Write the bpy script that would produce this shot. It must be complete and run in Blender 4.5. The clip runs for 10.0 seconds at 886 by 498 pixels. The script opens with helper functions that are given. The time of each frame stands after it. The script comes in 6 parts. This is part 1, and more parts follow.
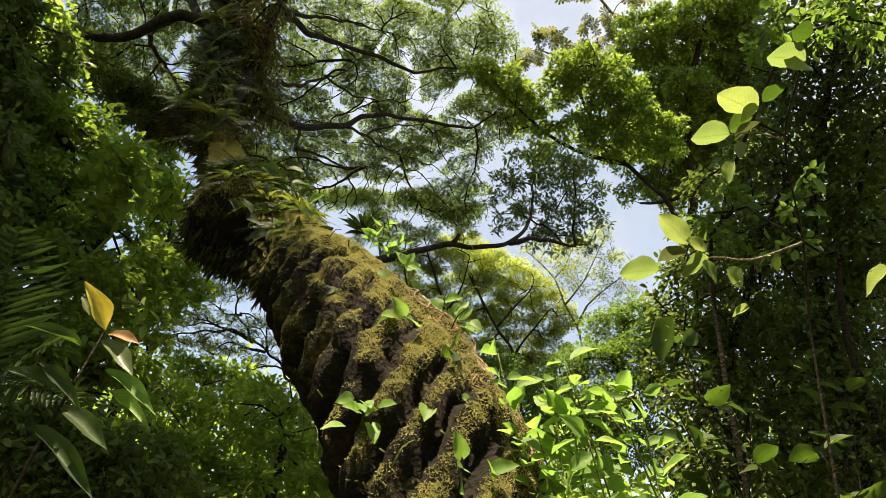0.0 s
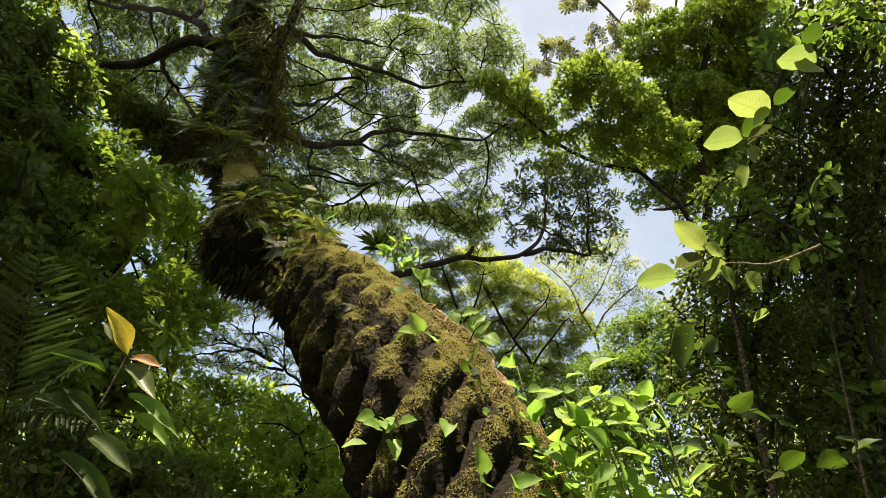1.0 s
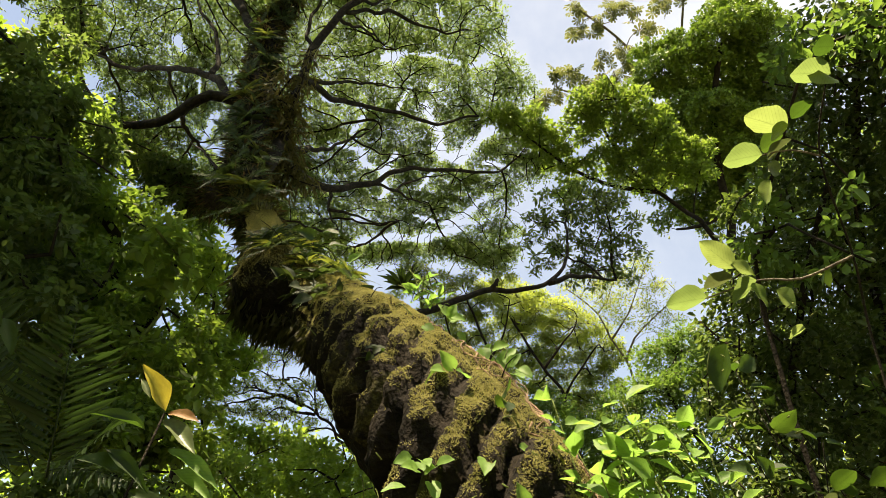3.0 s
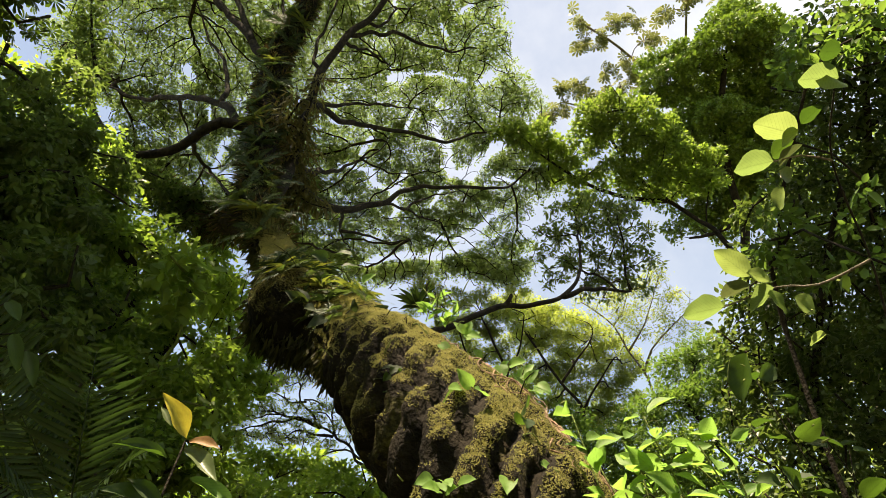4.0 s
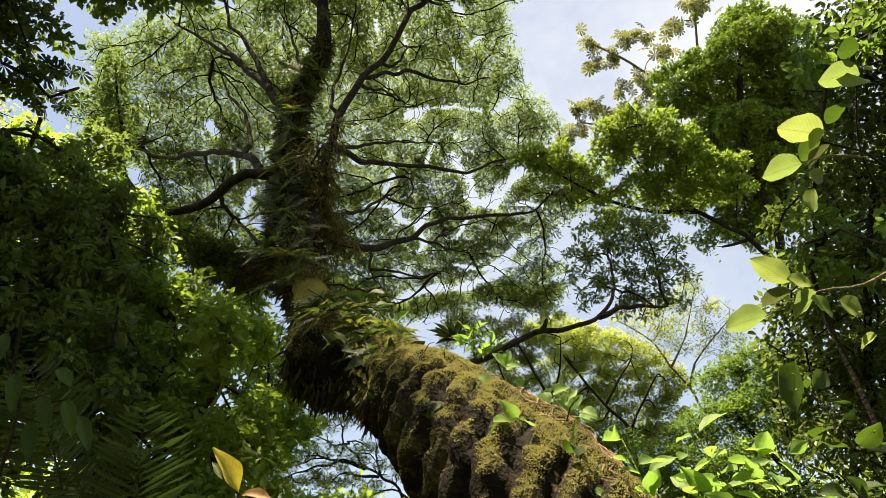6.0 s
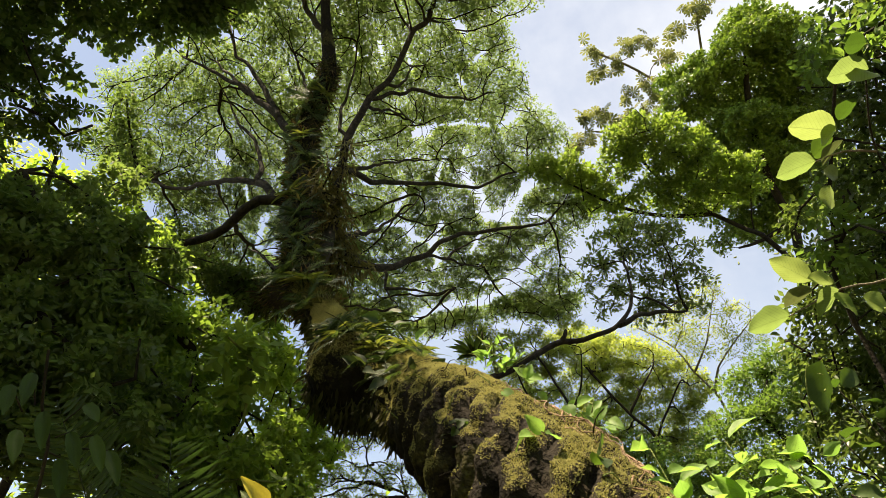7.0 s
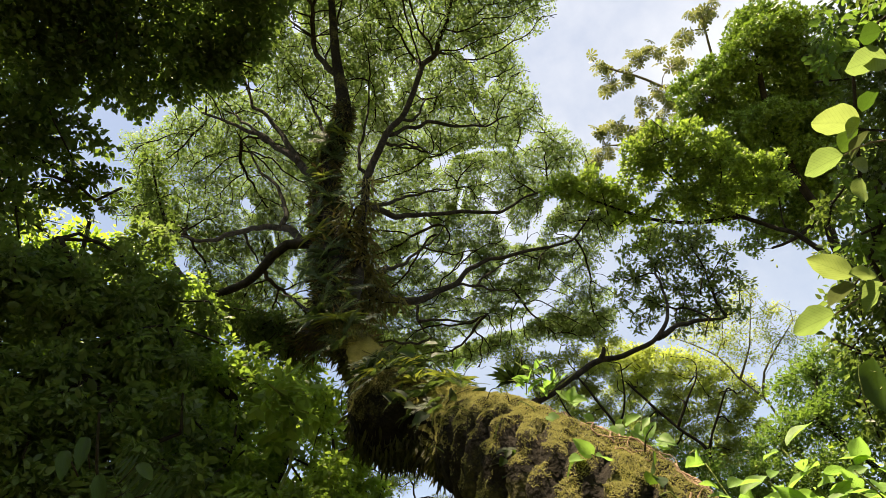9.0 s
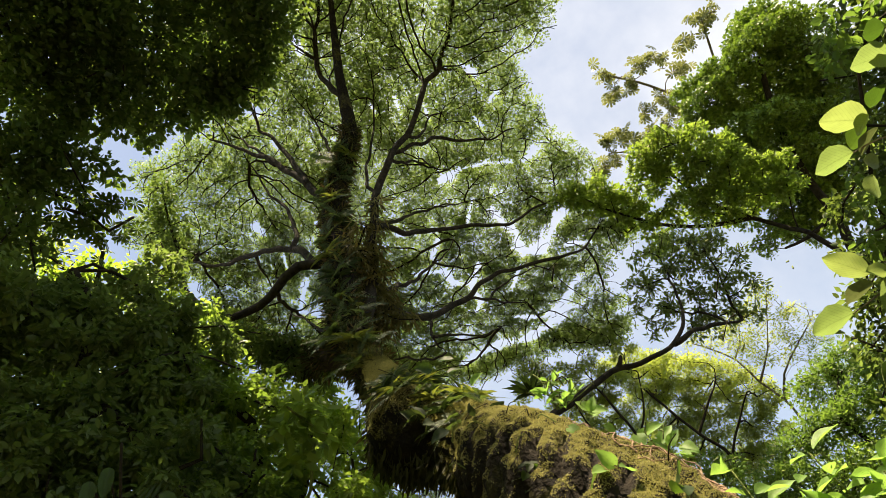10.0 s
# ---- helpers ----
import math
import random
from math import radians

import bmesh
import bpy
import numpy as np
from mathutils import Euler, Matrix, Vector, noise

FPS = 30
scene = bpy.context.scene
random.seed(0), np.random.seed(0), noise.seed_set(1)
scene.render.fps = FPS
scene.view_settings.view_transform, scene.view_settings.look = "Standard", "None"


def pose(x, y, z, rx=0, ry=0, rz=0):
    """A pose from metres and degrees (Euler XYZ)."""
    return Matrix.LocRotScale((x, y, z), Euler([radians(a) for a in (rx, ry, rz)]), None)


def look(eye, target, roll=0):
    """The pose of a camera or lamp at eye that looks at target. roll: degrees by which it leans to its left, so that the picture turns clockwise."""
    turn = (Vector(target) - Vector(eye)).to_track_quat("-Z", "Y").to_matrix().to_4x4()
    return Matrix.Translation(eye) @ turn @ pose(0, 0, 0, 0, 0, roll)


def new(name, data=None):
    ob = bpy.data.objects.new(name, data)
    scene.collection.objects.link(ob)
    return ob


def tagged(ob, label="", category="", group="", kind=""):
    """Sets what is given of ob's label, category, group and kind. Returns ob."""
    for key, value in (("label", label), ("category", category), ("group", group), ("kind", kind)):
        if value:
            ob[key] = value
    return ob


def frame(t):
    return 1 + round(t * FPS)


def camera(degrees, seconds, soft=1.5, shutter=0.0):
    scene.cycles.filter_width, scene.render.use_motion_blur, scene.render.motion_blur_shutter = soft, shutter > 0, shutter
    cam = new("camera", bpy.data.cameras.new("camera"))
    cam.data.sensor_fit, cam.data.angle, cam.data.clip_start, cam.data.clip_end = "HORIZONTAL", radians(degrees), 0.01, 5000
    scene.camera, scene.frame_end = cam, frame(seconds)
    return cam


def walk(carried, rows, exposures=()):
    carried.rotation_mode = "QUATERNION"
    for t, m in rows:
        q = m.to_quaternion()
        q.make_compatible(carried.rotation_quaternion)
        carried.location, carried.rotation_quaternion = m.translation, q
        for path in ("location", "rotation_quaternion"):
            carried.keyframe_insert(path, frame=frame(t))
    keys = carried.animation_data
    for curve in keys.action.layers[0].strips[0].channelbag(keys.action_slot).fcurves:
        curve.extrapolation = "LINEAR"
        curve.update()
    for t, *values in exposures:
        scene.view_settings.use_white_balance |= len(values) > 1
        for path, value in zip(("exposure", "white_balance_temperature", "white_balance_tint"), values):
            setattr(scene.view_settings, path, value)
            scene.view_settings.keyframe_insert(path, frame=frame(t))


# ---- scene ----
cam = camera(68.00, 10.0, soft=0.45)
PATH = (
    (0, pose(0.0000, 0.0000, 1.6000, 120.136, -5.194, -3.008)),
    (0.5, pose(-0.0043, -0.0058, 1.6016, 120.537, -4.726, -2.007)),
    (1, pose(-0.0087, -0.0117, 1.6033, 121.101, -4.242, -1.030)),
    (1.5, pose(-0.0130, -0.0175, 1.6049, 121.743, -3.756, -0.062)),
    (2, pose(-0.0173, -0.0234, 1.6066, 122.457, -3.253, 0.791)),
    (2.5, pose(-0.0217, -0.0292, 1.6082, 123.185, -2.708, 1.673)),
    (4, pose(-0.0346, -0.0467, 1.6131, 125.265, -1.127, 4.579)),
    (4.5, pose(-0.0390, -0.0526, 1.6147, 126.117, -0.601, 5.655)),
    (5, pose(-0.0433, -0.0584, 1.6164, 126.787, 0.054, 6.859)),
    (5.5, pose(-0.0476, -0.0642, 1.6180, 127.310, 0.604, 8.121)),
    (7, pose(-0.0606, -0.0818, 1.6229, 129.417, 2.849, 12.258)),
    (7.5, pose(-0.0650, -0.0876, 1.6246, 130.092, 3.490, 13.659)),
    (8, pose(-0.0693, -0.0934, 1.6262, 130.700, 4.023, 15.048)),
    (8.5, pose(-0.0736, -0.0993, 1.6279, 131.428, 4.595, 16.231)),
    (9, pose(-0.0779, -0.1051, 1.6295, 132.246, 5.273, 17.429)),
    (9.5, pose(-0.0823, -0.1110, 1.6311, 132.970, 5.810, 18.527)),
    (10, pose(-0.0866, -0.1168, 1.6328, 133.758, 6.498, 19.809)),
)
walk(cam, PATH, ((0.0, 1.93, 8900, 12.7), (10.0, 1.93, 8900, 12.7)))

# ---- world and sun ----
SUN_ELEV, SUN_AZ = 78.0, 225.0          # degrees; azimuth from +y towards +x
_e, _a = radians(SUN_ELEV), radians(SUN_AZ)
SUN_DIR = Vector((math.cos(_e) * math.sin(_a), math.cos(_e) * math.cos(_a), math.sin(_e)))
world = bpy.data.worlds.new("sky")
scene.world = world
world.use_nodes = True
wn, wl = world.node_tree.nodes, world.node_tree.links
wn.clear()
sky = wn.new("ShaderNodeTexSky")
sky.sky_type, sky.sun_disc = "NISHITA", False
sky.sun_elevation, sky.sun_rotation = radians(SUN_ELEV), radians(SUN_AZ)
sky.air_density, sky.dust_density, sky.ozone_density = 1.0, 0.5, 1.0
wco = wn.new("ShaderNodeTexCoord")
cloud = wn.new("ShaderNodeTexNoise")
cloud.inputs["Scale"].default_value, cloud.inputs["Detail"].default_value = 2.3, 8.0
cloud.inputs["Roughness"].default_value = 0.55
wl.new(wco.outputs["Generated"], cloud.inputs["Vector"])
cramp = wn.new("ShaderNodeValToRGB")
cramp.color_ramp.elements[0].position, cramp.color_ramp.elements[1].position = 0.36, 0.80
wl.new(cloud.outputs["Fac"], cramp.inputs["Fac"])
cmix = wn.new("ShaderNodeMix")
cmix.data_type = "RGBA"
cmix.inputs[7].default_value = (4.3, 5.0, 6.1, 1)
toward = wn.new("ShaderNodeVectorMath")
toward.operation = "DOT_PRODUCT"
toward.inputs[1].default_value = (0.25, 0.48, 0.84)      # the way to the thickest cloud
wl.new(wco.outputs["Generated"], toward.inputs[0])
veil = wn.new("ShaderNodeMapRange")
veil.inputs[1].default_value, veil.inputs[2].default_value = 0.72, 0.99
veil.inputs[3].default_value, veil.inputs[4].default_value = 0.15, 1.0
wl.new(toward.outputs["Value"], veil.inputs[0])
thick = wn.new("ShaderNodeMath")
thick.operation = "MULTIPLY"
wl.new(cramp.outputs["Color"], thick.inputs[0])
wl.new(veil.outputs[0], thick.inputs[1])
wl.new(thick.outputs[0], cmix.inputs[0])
wl.new(sky.outputs["Color"], cmix.inputs[6])
bg = wn.new("ShaderNodeBackground")
bg.inputs["Strength"].default_value = 0.074
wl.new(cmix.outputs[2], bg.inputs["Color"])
wout = wn.new("ShaderNodeOutputWorld")
wl.new(bg.outputs[0], wout.inputs[0])

sun_data = bpy.data.lights.new("sun", "SUN")
sun_data.energy, sun_data.angle, sun_data.color = 4.9, radians(0.5), (1.0, 0.95, 0.86)
sun = new("sun", sun_data)
sun.matrix_world = look(SUN_DIR * 60, (0, 0, 0))

rng = np.random.default_rng(11)


# ---- materials ----
def material(name):
    m = bpy.data.materials.new(name)
    m.use_nodes = True
    m.node_tree.nodes.clear()
    return m, m.node_tree.nodes, m.node_tree.links


def leaf_material(name, colour, dark, glow, translucency=0.4, rough=0.45, per_object=False, veins=False, holes=False):
    """Leaf blade: varied green on top, light passing through from behind."""
    colour, dark, glow = ((r, g, b * 0.78) for r, g, b in (colour, dark, glow))
    m, n, l = material(name)
    if per_object:
        src = n.new("ShaderNodeObjectInfo").outputs["Random"]
    else:
        src = n.new("ShaderNodeNewGeometry").outputs["Random Per Island"]
    mix = n.new("ShaderNodeMix")
    mix.data_type = "RGBA"
    mix.inputs[6].default_value, mix.inputs[7].default_value = (*dark, 1), (*colour, 1)
    l.new(src, mix.inputs[0])
    tc = n.new("ShaderNodeTexCoord")
    spot = n.new("ShaderNodeTexNoise")
    spot.inputs["Scale"].default_value, spot.inputs["Detail"].default_value = (7.0 if veins else 3.0), 4.0
    l.new(tc.outputs["Object"], spot.inputs["Vector"])
    var = n.new("ShaderNodeHueSaturation")
    mr = n.new("ShaderNodeMapRange")
    mr.inputs[1].default_value, mr.inputs[2].default_value = 0.3, 0.7
    mr.inputs[3].default_value, mr.inputs[4].default_value = 0.72, 1.25
    l.new(spot.outputs["Fac"], mr.inputs[0])
    l.new(mr.outputs[0], var.inputs["Value"])
    l.new(mix.outputs[2], var.inputs["Color"])
    top = var.outputs["Color"]
    bs = n.new("ShaderNodeBsdfPrincipled")
    bs.inputs["Roughness"].default_value = rough
    bs.inputs["Specular IOR Level"].default_value = 0.22
    tr = n.new("ShaderNodeBsdfTranslucent")
    tint = n.new("ShaderNodeMix")
    tint.data_type = "RGBA"
    tint.inputs[6].default_value = (glow[0] * 0.7, glow[1] * 0.8, glow[2] * 0.8, 1)
    tint.inputs[7].default_value = (*glow, 1)
    l.new(src, tint.inputs[0])
    through_col = tint.outputs[2]
    if veins:
        sep = n.new("ShaderNodeSeparateXYZ")
        l.new(tc.outputs["Object"], sep.inputs[0])
        ab = n.new("ShaderNodeMath")
        ab.operation = "ABSOLUTE"
        l.new(sep.outputs["Y"], ab.inputs[0])
        sl = n.new("ShaderNodeMath")
        sl.operation = "MULTIPLY_ADD"
        sl.inputs[1].default_value = -0.75
        l.new(ab.outputs[0], sl.inputs[0])
        l.new(sep.outputs["X"], sl.inputs[2])
        fr = n.new("ShaderNodeMath")
        fr.operation = "PINGPONG"
        fr.inputs[1].default_value = 0.045
        l.new(sl.outputs[0], fr.inputs[0])
        side = n.new("ShaderNodeMath")
        side.operation = "LESS_THAN"
        side.inputs[1].default_value = 0.006
        l.new(fr.outputs[0], side.inputs[0])
        rib = n.new("ShaderNodeMath")
        rib.operation = "LESS_THAN"
        rib.inputs[1].default_value = 0.012
        l.new(ab.outputs[0], rib.inputs[0])
        mx = n.new("ShaderNodeMath")
        mx.operation = "MAXIMUM"
        l.new(side.outputs[0], mx.inputs[0])
        l.new(rib.outputs[0], mx.inputs[1])
        for k, (sock, shade) in enumerate(((top, 1.35), (through_col, 0.62))):
            h = n.new("ShaderNodeHueSaturation")
            h.inputs["Value"].default_value = shade
            l.new(sock, h.inputs["Color"])
            vm = n.new("ShaderNodeMix")
            vm.data_type = "RGBA"
            l.new(mx.outputs[0], vm.inputs[0])
            l.new(sock, vm.inputs[6])
            l.new(h.outputs[0], vm.inputs[7])
            if k == 0:
                top = vm.outputs[2]
            else:
                through_col = vm.outputs[2]
        cell = n.new("ShaderNodeTexVoronoi")
        cell.inputs["Scale"].default_value = 6.0
        l.new(tc.outputs["Object"], cell.inputs["Vector"])
        bite = n.new("ShaderNodeMath")
        bite.operation = "LESS_THAN"
        bite.inputs[1].default_value = 0.085
        l.new(cell.outputs["Distance"], bite.inputs[0])
        rare = n.new("ShaderNodeMath")
        rare.operation = "GREATER_THAN"
        rare.inputs[1].default_value = 0.56
        l.new(spot.outputs["Fac"], rare.inputs[0])
        both = n.new("ShaderNodeMath")
        both.operation = "MULTIPLY"
        l.new(bite.outputs[0], both.inputs[0])
        l.new(rare.outputs[0], both.inputs[1])
        for k, sock in enumerate((top, through_col)):
            sm = n.new("ShaderNodeMix")
            sm.data_type = "RGBA"
            sm.inputs[7].default_value = (0.05, 0.035, 0.012, 1)
            l.new(both.outputs[0], sm.inputs[0])
            l.new(sock, sm.inputs[6])
            if k == 0:
                top = sm.outputs[2]
            else:
                through_col = sm.outputs[2]
        bump = n.new("ShaderNodeBump")
        bump.inputs["Strength"].default_value, bump.inputs["Distance"].default_value = 0.35, 0.01
        l.new(fr.outputs[0], bump.inputs["Height"])
        l.new(bump.outputs[0], bs.inputs["Normal"])
    l.new(top, bs.inputs["Base Color"])
    l.new(through_col, tr.inputs["Color"])
    ms = n.new("ShaderNodeMixShader")
    ms.inputs[0].default_value = translucency
    l.new(bs.outputs[0], ms.inputs[1])
    l.new(tr.outputs[0], ms.inputs[2])
    out = n.new("ShaderNodeOutputMaterial")
    l.new(ms.outputs[0], out.inputs[0])
    return m


def bark_material(name, low, high, scale=6.0, moss=None, moss_at=0.5, bump=0.6):
    m, n, l = material(name)
    tc = n.new("ShaderNodeTexCoord")
    big = n.new("ShaderNodeTexNoise")
    big.inputs["Scale"].default_value, big.inputs["Detail"].default_value = scale, 10.0
    big.inputs["Roughness"].default_value = 0.68
    l.new(tc.outputs["Object"], big.inputs["Vector"])
    ramp = n.new("ShaderNodeValToRGB")
    ramp.color_ramp.elements[0].color, ramp.color_ramp.elements[1].color = (*low, 1), (*high, 1)
    ramp.color_ramp.elements[0].position, ramp.color_ramp.elements[1].position = 0.36, 0.66
    l.new(big.outputs["Fac"], ramp.inputs["Fac"])
    col = ramp.outputs["Color"]
    if moss:
        patch = n.new("ShaderNodeTexNoise")
        patch.inputs["Scale"].default_value, patch.inputs["Detail"].default_value = 2.2, 9.0
        patch.inputs["Roughness"].default_value = 0.7
        l.new(tc.outputs["Object"], patch.inputs["Vector"])
        pr = n.new("ShaderNodeValToRGB")
        pr.color_ramp.elements[0].position, pr.color_ramp.elements[1].position = moss_at - 0.06, moss_at + 0.06
        l.new(patch.outputs["Fac"], pr.inputs["Fac"])
        fine = n.new("ShaderNodeTexNoise")
        fine.inputs["Scale"].default_value, fine.inputs["Detail"].default_value = 38.0, 6.0
        l.new(tc.outputs["Object"], fine.inputs["Vector"])
        mc = n.new("ShaderNodeValToRGB")
        mc.color_ramp.elements[0].color = (moss[0] * 0.35, moss[1] * 0.35, moss[2] * 0.35, 1)
        mc.color_ramp.elements[1].color = (*moss, 1)
        mc.color_ramp.elements[0].position, mc.color_ramp.elements[1].position = 0.35, 0.62
        l.new(fine.outputs["Fac"], mc.inputs["Fac"])
        mm = n.new("ShaderNodeMix")
        mm.data_type = "RGBA"
        l.new(pr.outputs["Color"], mm.inputs[0])
        l.new(col, mm.inputs[6])
        l.new(mc.outputs["Color"], mm.inputs[7])
        col = mm.outputs[2]
    bs = n.new("ShaderNodeBsdfPrincipled")
    bs.inputs["Roughness"].default_value = 0.9
    bs.inputs["Specular IOR Level"].default_value = 0.1
    l.new(col, bs.inputs["Base Color"])
    fb = n.new("ShaderNodeTexNoise")
    fb.inputs["Scale"].default_value, fb.inputs["Detail"].default_value = scale * 5, 8.0
    l.new(tc.outputs["Object"], fb.inputs["Vector"])
    bp = n.new("ShaderNodeBump")
    bp.inputs["Strength"].default_value, bp.inputs["Distance"].default_value = bump, 0.05
    l.new(fb.outputs["Fac"], bp.inputs["Height"])
    l.new(bp.outputs[0], bs.inputs["Normal"])
    out = n.new("ShaderNodeOutputMaterial")
    l.new(bs.outputs[0], out.inputs[0])
    return m


M_CROWN = leaf_material("crown_leaf", (0.128, 0.176, 0.085), (0.072, 0.104, 0.052), (0.255, 0.362, 0.118), 0.50)
M_DENSE = leaf_material("dense_leaf", (0.20, 0.30, 0.074), (0.075, 0.125, 0.036), (0.32, 0.50, 0.08), 0.18)
M_GLOSS = leaf_material("bright_leaf", (0.135, 0.20, 0.055), (0.066, 0.105, 0.035), (0.33, 0.47, 0.085), 0.46)
M_OLIVE = leaf_material("olive_leaf", (0.10, 0.132, 0.06), (0.05, 0.07, 0.034), (0.27, 0.36, 0.10), 0.46, 0.4)
M_FEATHER = leaf_material("feathery_leaf", (0.18, 0.208, 0.068), (0.132, 0.156, 0.052), (0.385, 0.455, 0.105), 0.70)
M_BUSH = leaf_material("undergrowth_leaf", (0.13, 0.20, 0.056), (0.058, 0.098, 0.033), (0.37, 0.53, 0.08), 0.5)
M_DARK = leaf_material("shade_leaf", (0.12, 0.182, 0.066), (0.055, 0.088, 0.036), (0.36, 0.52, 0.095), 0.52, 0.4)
M_PALE = leaf_material("pale_leaf", (0.13, 0.145, 0.075), (0.08, 0.095, 0.05), (0.24, 0.26, 0.10), 0.35)
M_BIG = leaf_material("broad_leaf", (0.11, 0.16, 0.045), (0.06, 0.10, 0.03), (0.285, 0.375, 0.125), 0.46, 0.45, True, True)
M_SHRUB = leaf_material("shrub_leaf", (0.15, 0.26, 0.075), (0.085, 0.16, 0.05), (0.31, 0.53, 0.12), 0.48, 0.55, True, True)
# broad leaf for shaded plants, the shade put into its dark colour
M_BROAD_SHADED = leaf_material("broad_shaded_leaf", (0.032, 0.058, 0.02), (0.018, 0.034, 0.013), (0.09, 0.17, 0.025), 0.35, 0.6, True, True)
M_YELLOW = leaf_material("yellow_leaf", (0.42, 0.36, 0.08), (0.38, 0.31, 0.06), (0.48, 0.38, 0.07), 0.4, 0.4, True, True)
M_RUST = leaf_material("rust_leaf", (0.26, 0.15, 0.08), (0.2, 0.11, 0.06), (0.32, 0.16, 0.07), 0.3, 0.5, True, True)
# leaf coloured near black in place of real shade
M_SHADED = leaf_material("shaded_leaf", (0.024, 0.036, 0.018), (0.014, 0.024, 0.012), (0.06, 0.09, 0.025), 0.25, 0.75, True, True)
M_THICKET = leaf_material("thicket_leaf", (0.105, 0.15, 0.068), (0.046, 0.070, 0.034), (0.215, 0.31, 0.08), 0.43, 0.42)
# vine curtain leaf, colour dimmed to paint in the shadow it hangs in
M_CURTAIN = leaf_material("shaded_curtain_leaf", (0.075, 0.112, 0.045), (0.032, 0.050, 0.023), (0.17, 0.245, 0.055), 0.38, 0.38)
# darker copy of the M_DARK leaf, its colour stands in for deep shade
M_CANOPY = leaf_material("shaded_canopy_leaf", (0.062, 0.092, 0.042), (0.028, 0.046, 0.023), (0.19, 0.29, 0.06), 0.40, 0.5)
# grey-green leaf, tone lowered to stand in for shade
M_GREY = leaf_material("grey_leaf", (0.085, 0.11, 0.06), (0.06, 0.08, 0.042), (0.2, 0.24, 0.1), 0.2, 0.4, True, True)
M_STRAP = leaf_material("strap_leaf", (0.12, 0.14, 0.045), (0.055, 0.07, 0.022), (0.28, 0.31, 0.06), 0.35, 0.5, True)
M_AGAVE = leaf_material("stiff_leaf", (0.03, 0.05, 0.02), (0.015, 0.03, 0.012), (0.05, 0.09, 0.02), 0.12, 0.4, True)
M_SPRAY = leaf_material("spray_leaf", (0.085, 0.15, 0.043), (0.048, 0.09, 0.03), (0.20, 0.33, 0.065), 0.44, 0.45)
M_PALM = leaf_material("hand_leaf", (0.04, 0.07, 0.02), (0.02, 0.04, 0.012), (0.1, 0.17, 0.02), 0.3, 0.45)
M_FERN = leaf_material("fern_leaf", (0.045, 0.072, 0.029), (0.02, 0.036, 0.015), (0.12, 0.18, 0.043), 0.3, 0.5)
M_CLIMB = leaf_material("climber_leaf", (0.14, 0.115, 0.055), (0.03, 0.028, 0.014), (0.22, 0.19, 0.06), 0.35, 0.7)
M_EPI = leaf_material("epiphyte_leaf", (0.045, 0.045, 0.018), (0.014, 0.013, 0.007), (0.10, 0.10, 0.025), 0.3, 0.8)
M_MOSS = leaf_material("moss_tuft", (0.385, 0.352, 0.185), (0.15, 0.138, 0.07), (0.38, 0.35, 0.15), 0.3, 0.8)
M_DRY = leaf_material("dry_leaf", (0.15, 0.10, 0.055), (0.06, 0.04, 0.022), (0.15, 0.10, 0.04), 0.25, 0.8)
# trunk bark set near black to stand in for underside and furrow shade
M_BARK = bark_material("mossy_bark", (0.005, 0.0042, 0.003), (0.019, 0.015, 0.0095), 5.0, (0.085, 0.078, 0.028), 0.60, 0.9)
# limb bark darker than real bark: backlit shade put into the colour
M_LIMB = bark_material("limb_bark", (0.010, 0.0085, 0.0065), (0.038, 0.030, 0.022), 7.0)
M_TWIG = bark_material("grey_bark", (0.06, 0.05, 0.04), (0.2, 0.17, 0.13), 9.0)
M_STEM = bark_material("green_stem", (0.07, 0.10, 0.03), (0.16, 0.19, 0.06), 12.0)
M_FIBRE = bark_material("root_fibre", (0.10, 0.065, 0.04), (0.30, 0.21, 0.14), 16.0)
M_SOIL = bark_material("forest_floor", (0.03, 0.022, 0.014), (0.10, 0.075, 0.045), 1.5, (0.06, 0.09, 0.025), 0.55)


# ---- mesh helpers ----
def mesh_np(name, verts, loops, size):
    """A mesh of polygons that all have the same number of corners."""
    me = bpy.data.meshes.new(name)
    verts = np.asarray(verts, np.float32).reshape(-1, 3)
    loops = np.asarray(loops, np.int32).ravel()
    count = len(loops) // size
    me.vertices.add(len(verts))
    me.vertices.foreach_set("co", verts.ravel())
    me.loops.add(len(loops))
    me.loops.foreach_set("vertex_index", loops)
    me.polygons.add(count)
    me.polygons.foreach_set("loop_start", np.arange(0, len(loops), size, dtype=np.int32))
    me.polygons.foreach_set("use_smooth", np.ones(count, bool))
    me.update(calc_edges=True)
    return me


def thing(name, at, label, category, group="", kind=""):
    ob = new(name)
    ob.location = at
    ob.empty_display_size = 0.2
    return tagged(ob, label, category, group, kind)


def part(name, me, mat, parent, label="", m=None):
    """Links a mesh given in world coordinates as a part of a thing."""
    if not me.materials:
        me.materials.append(mat)
    ob = new(name, me)
    ob.parent = parent
    base = Matrix.Identity(4)
    up = parent
    while up:
        base = up.matrix_basis @ base
        up = up.parent
    ob.matrix_basis = base.inverted() @ (m or Matrix.Identity(4))
    return tagged(ob, label)


def unit(v):
    return v / np.maximum(np.linalg.norm(v, axis=-1, keepdims=True), 1e-9)


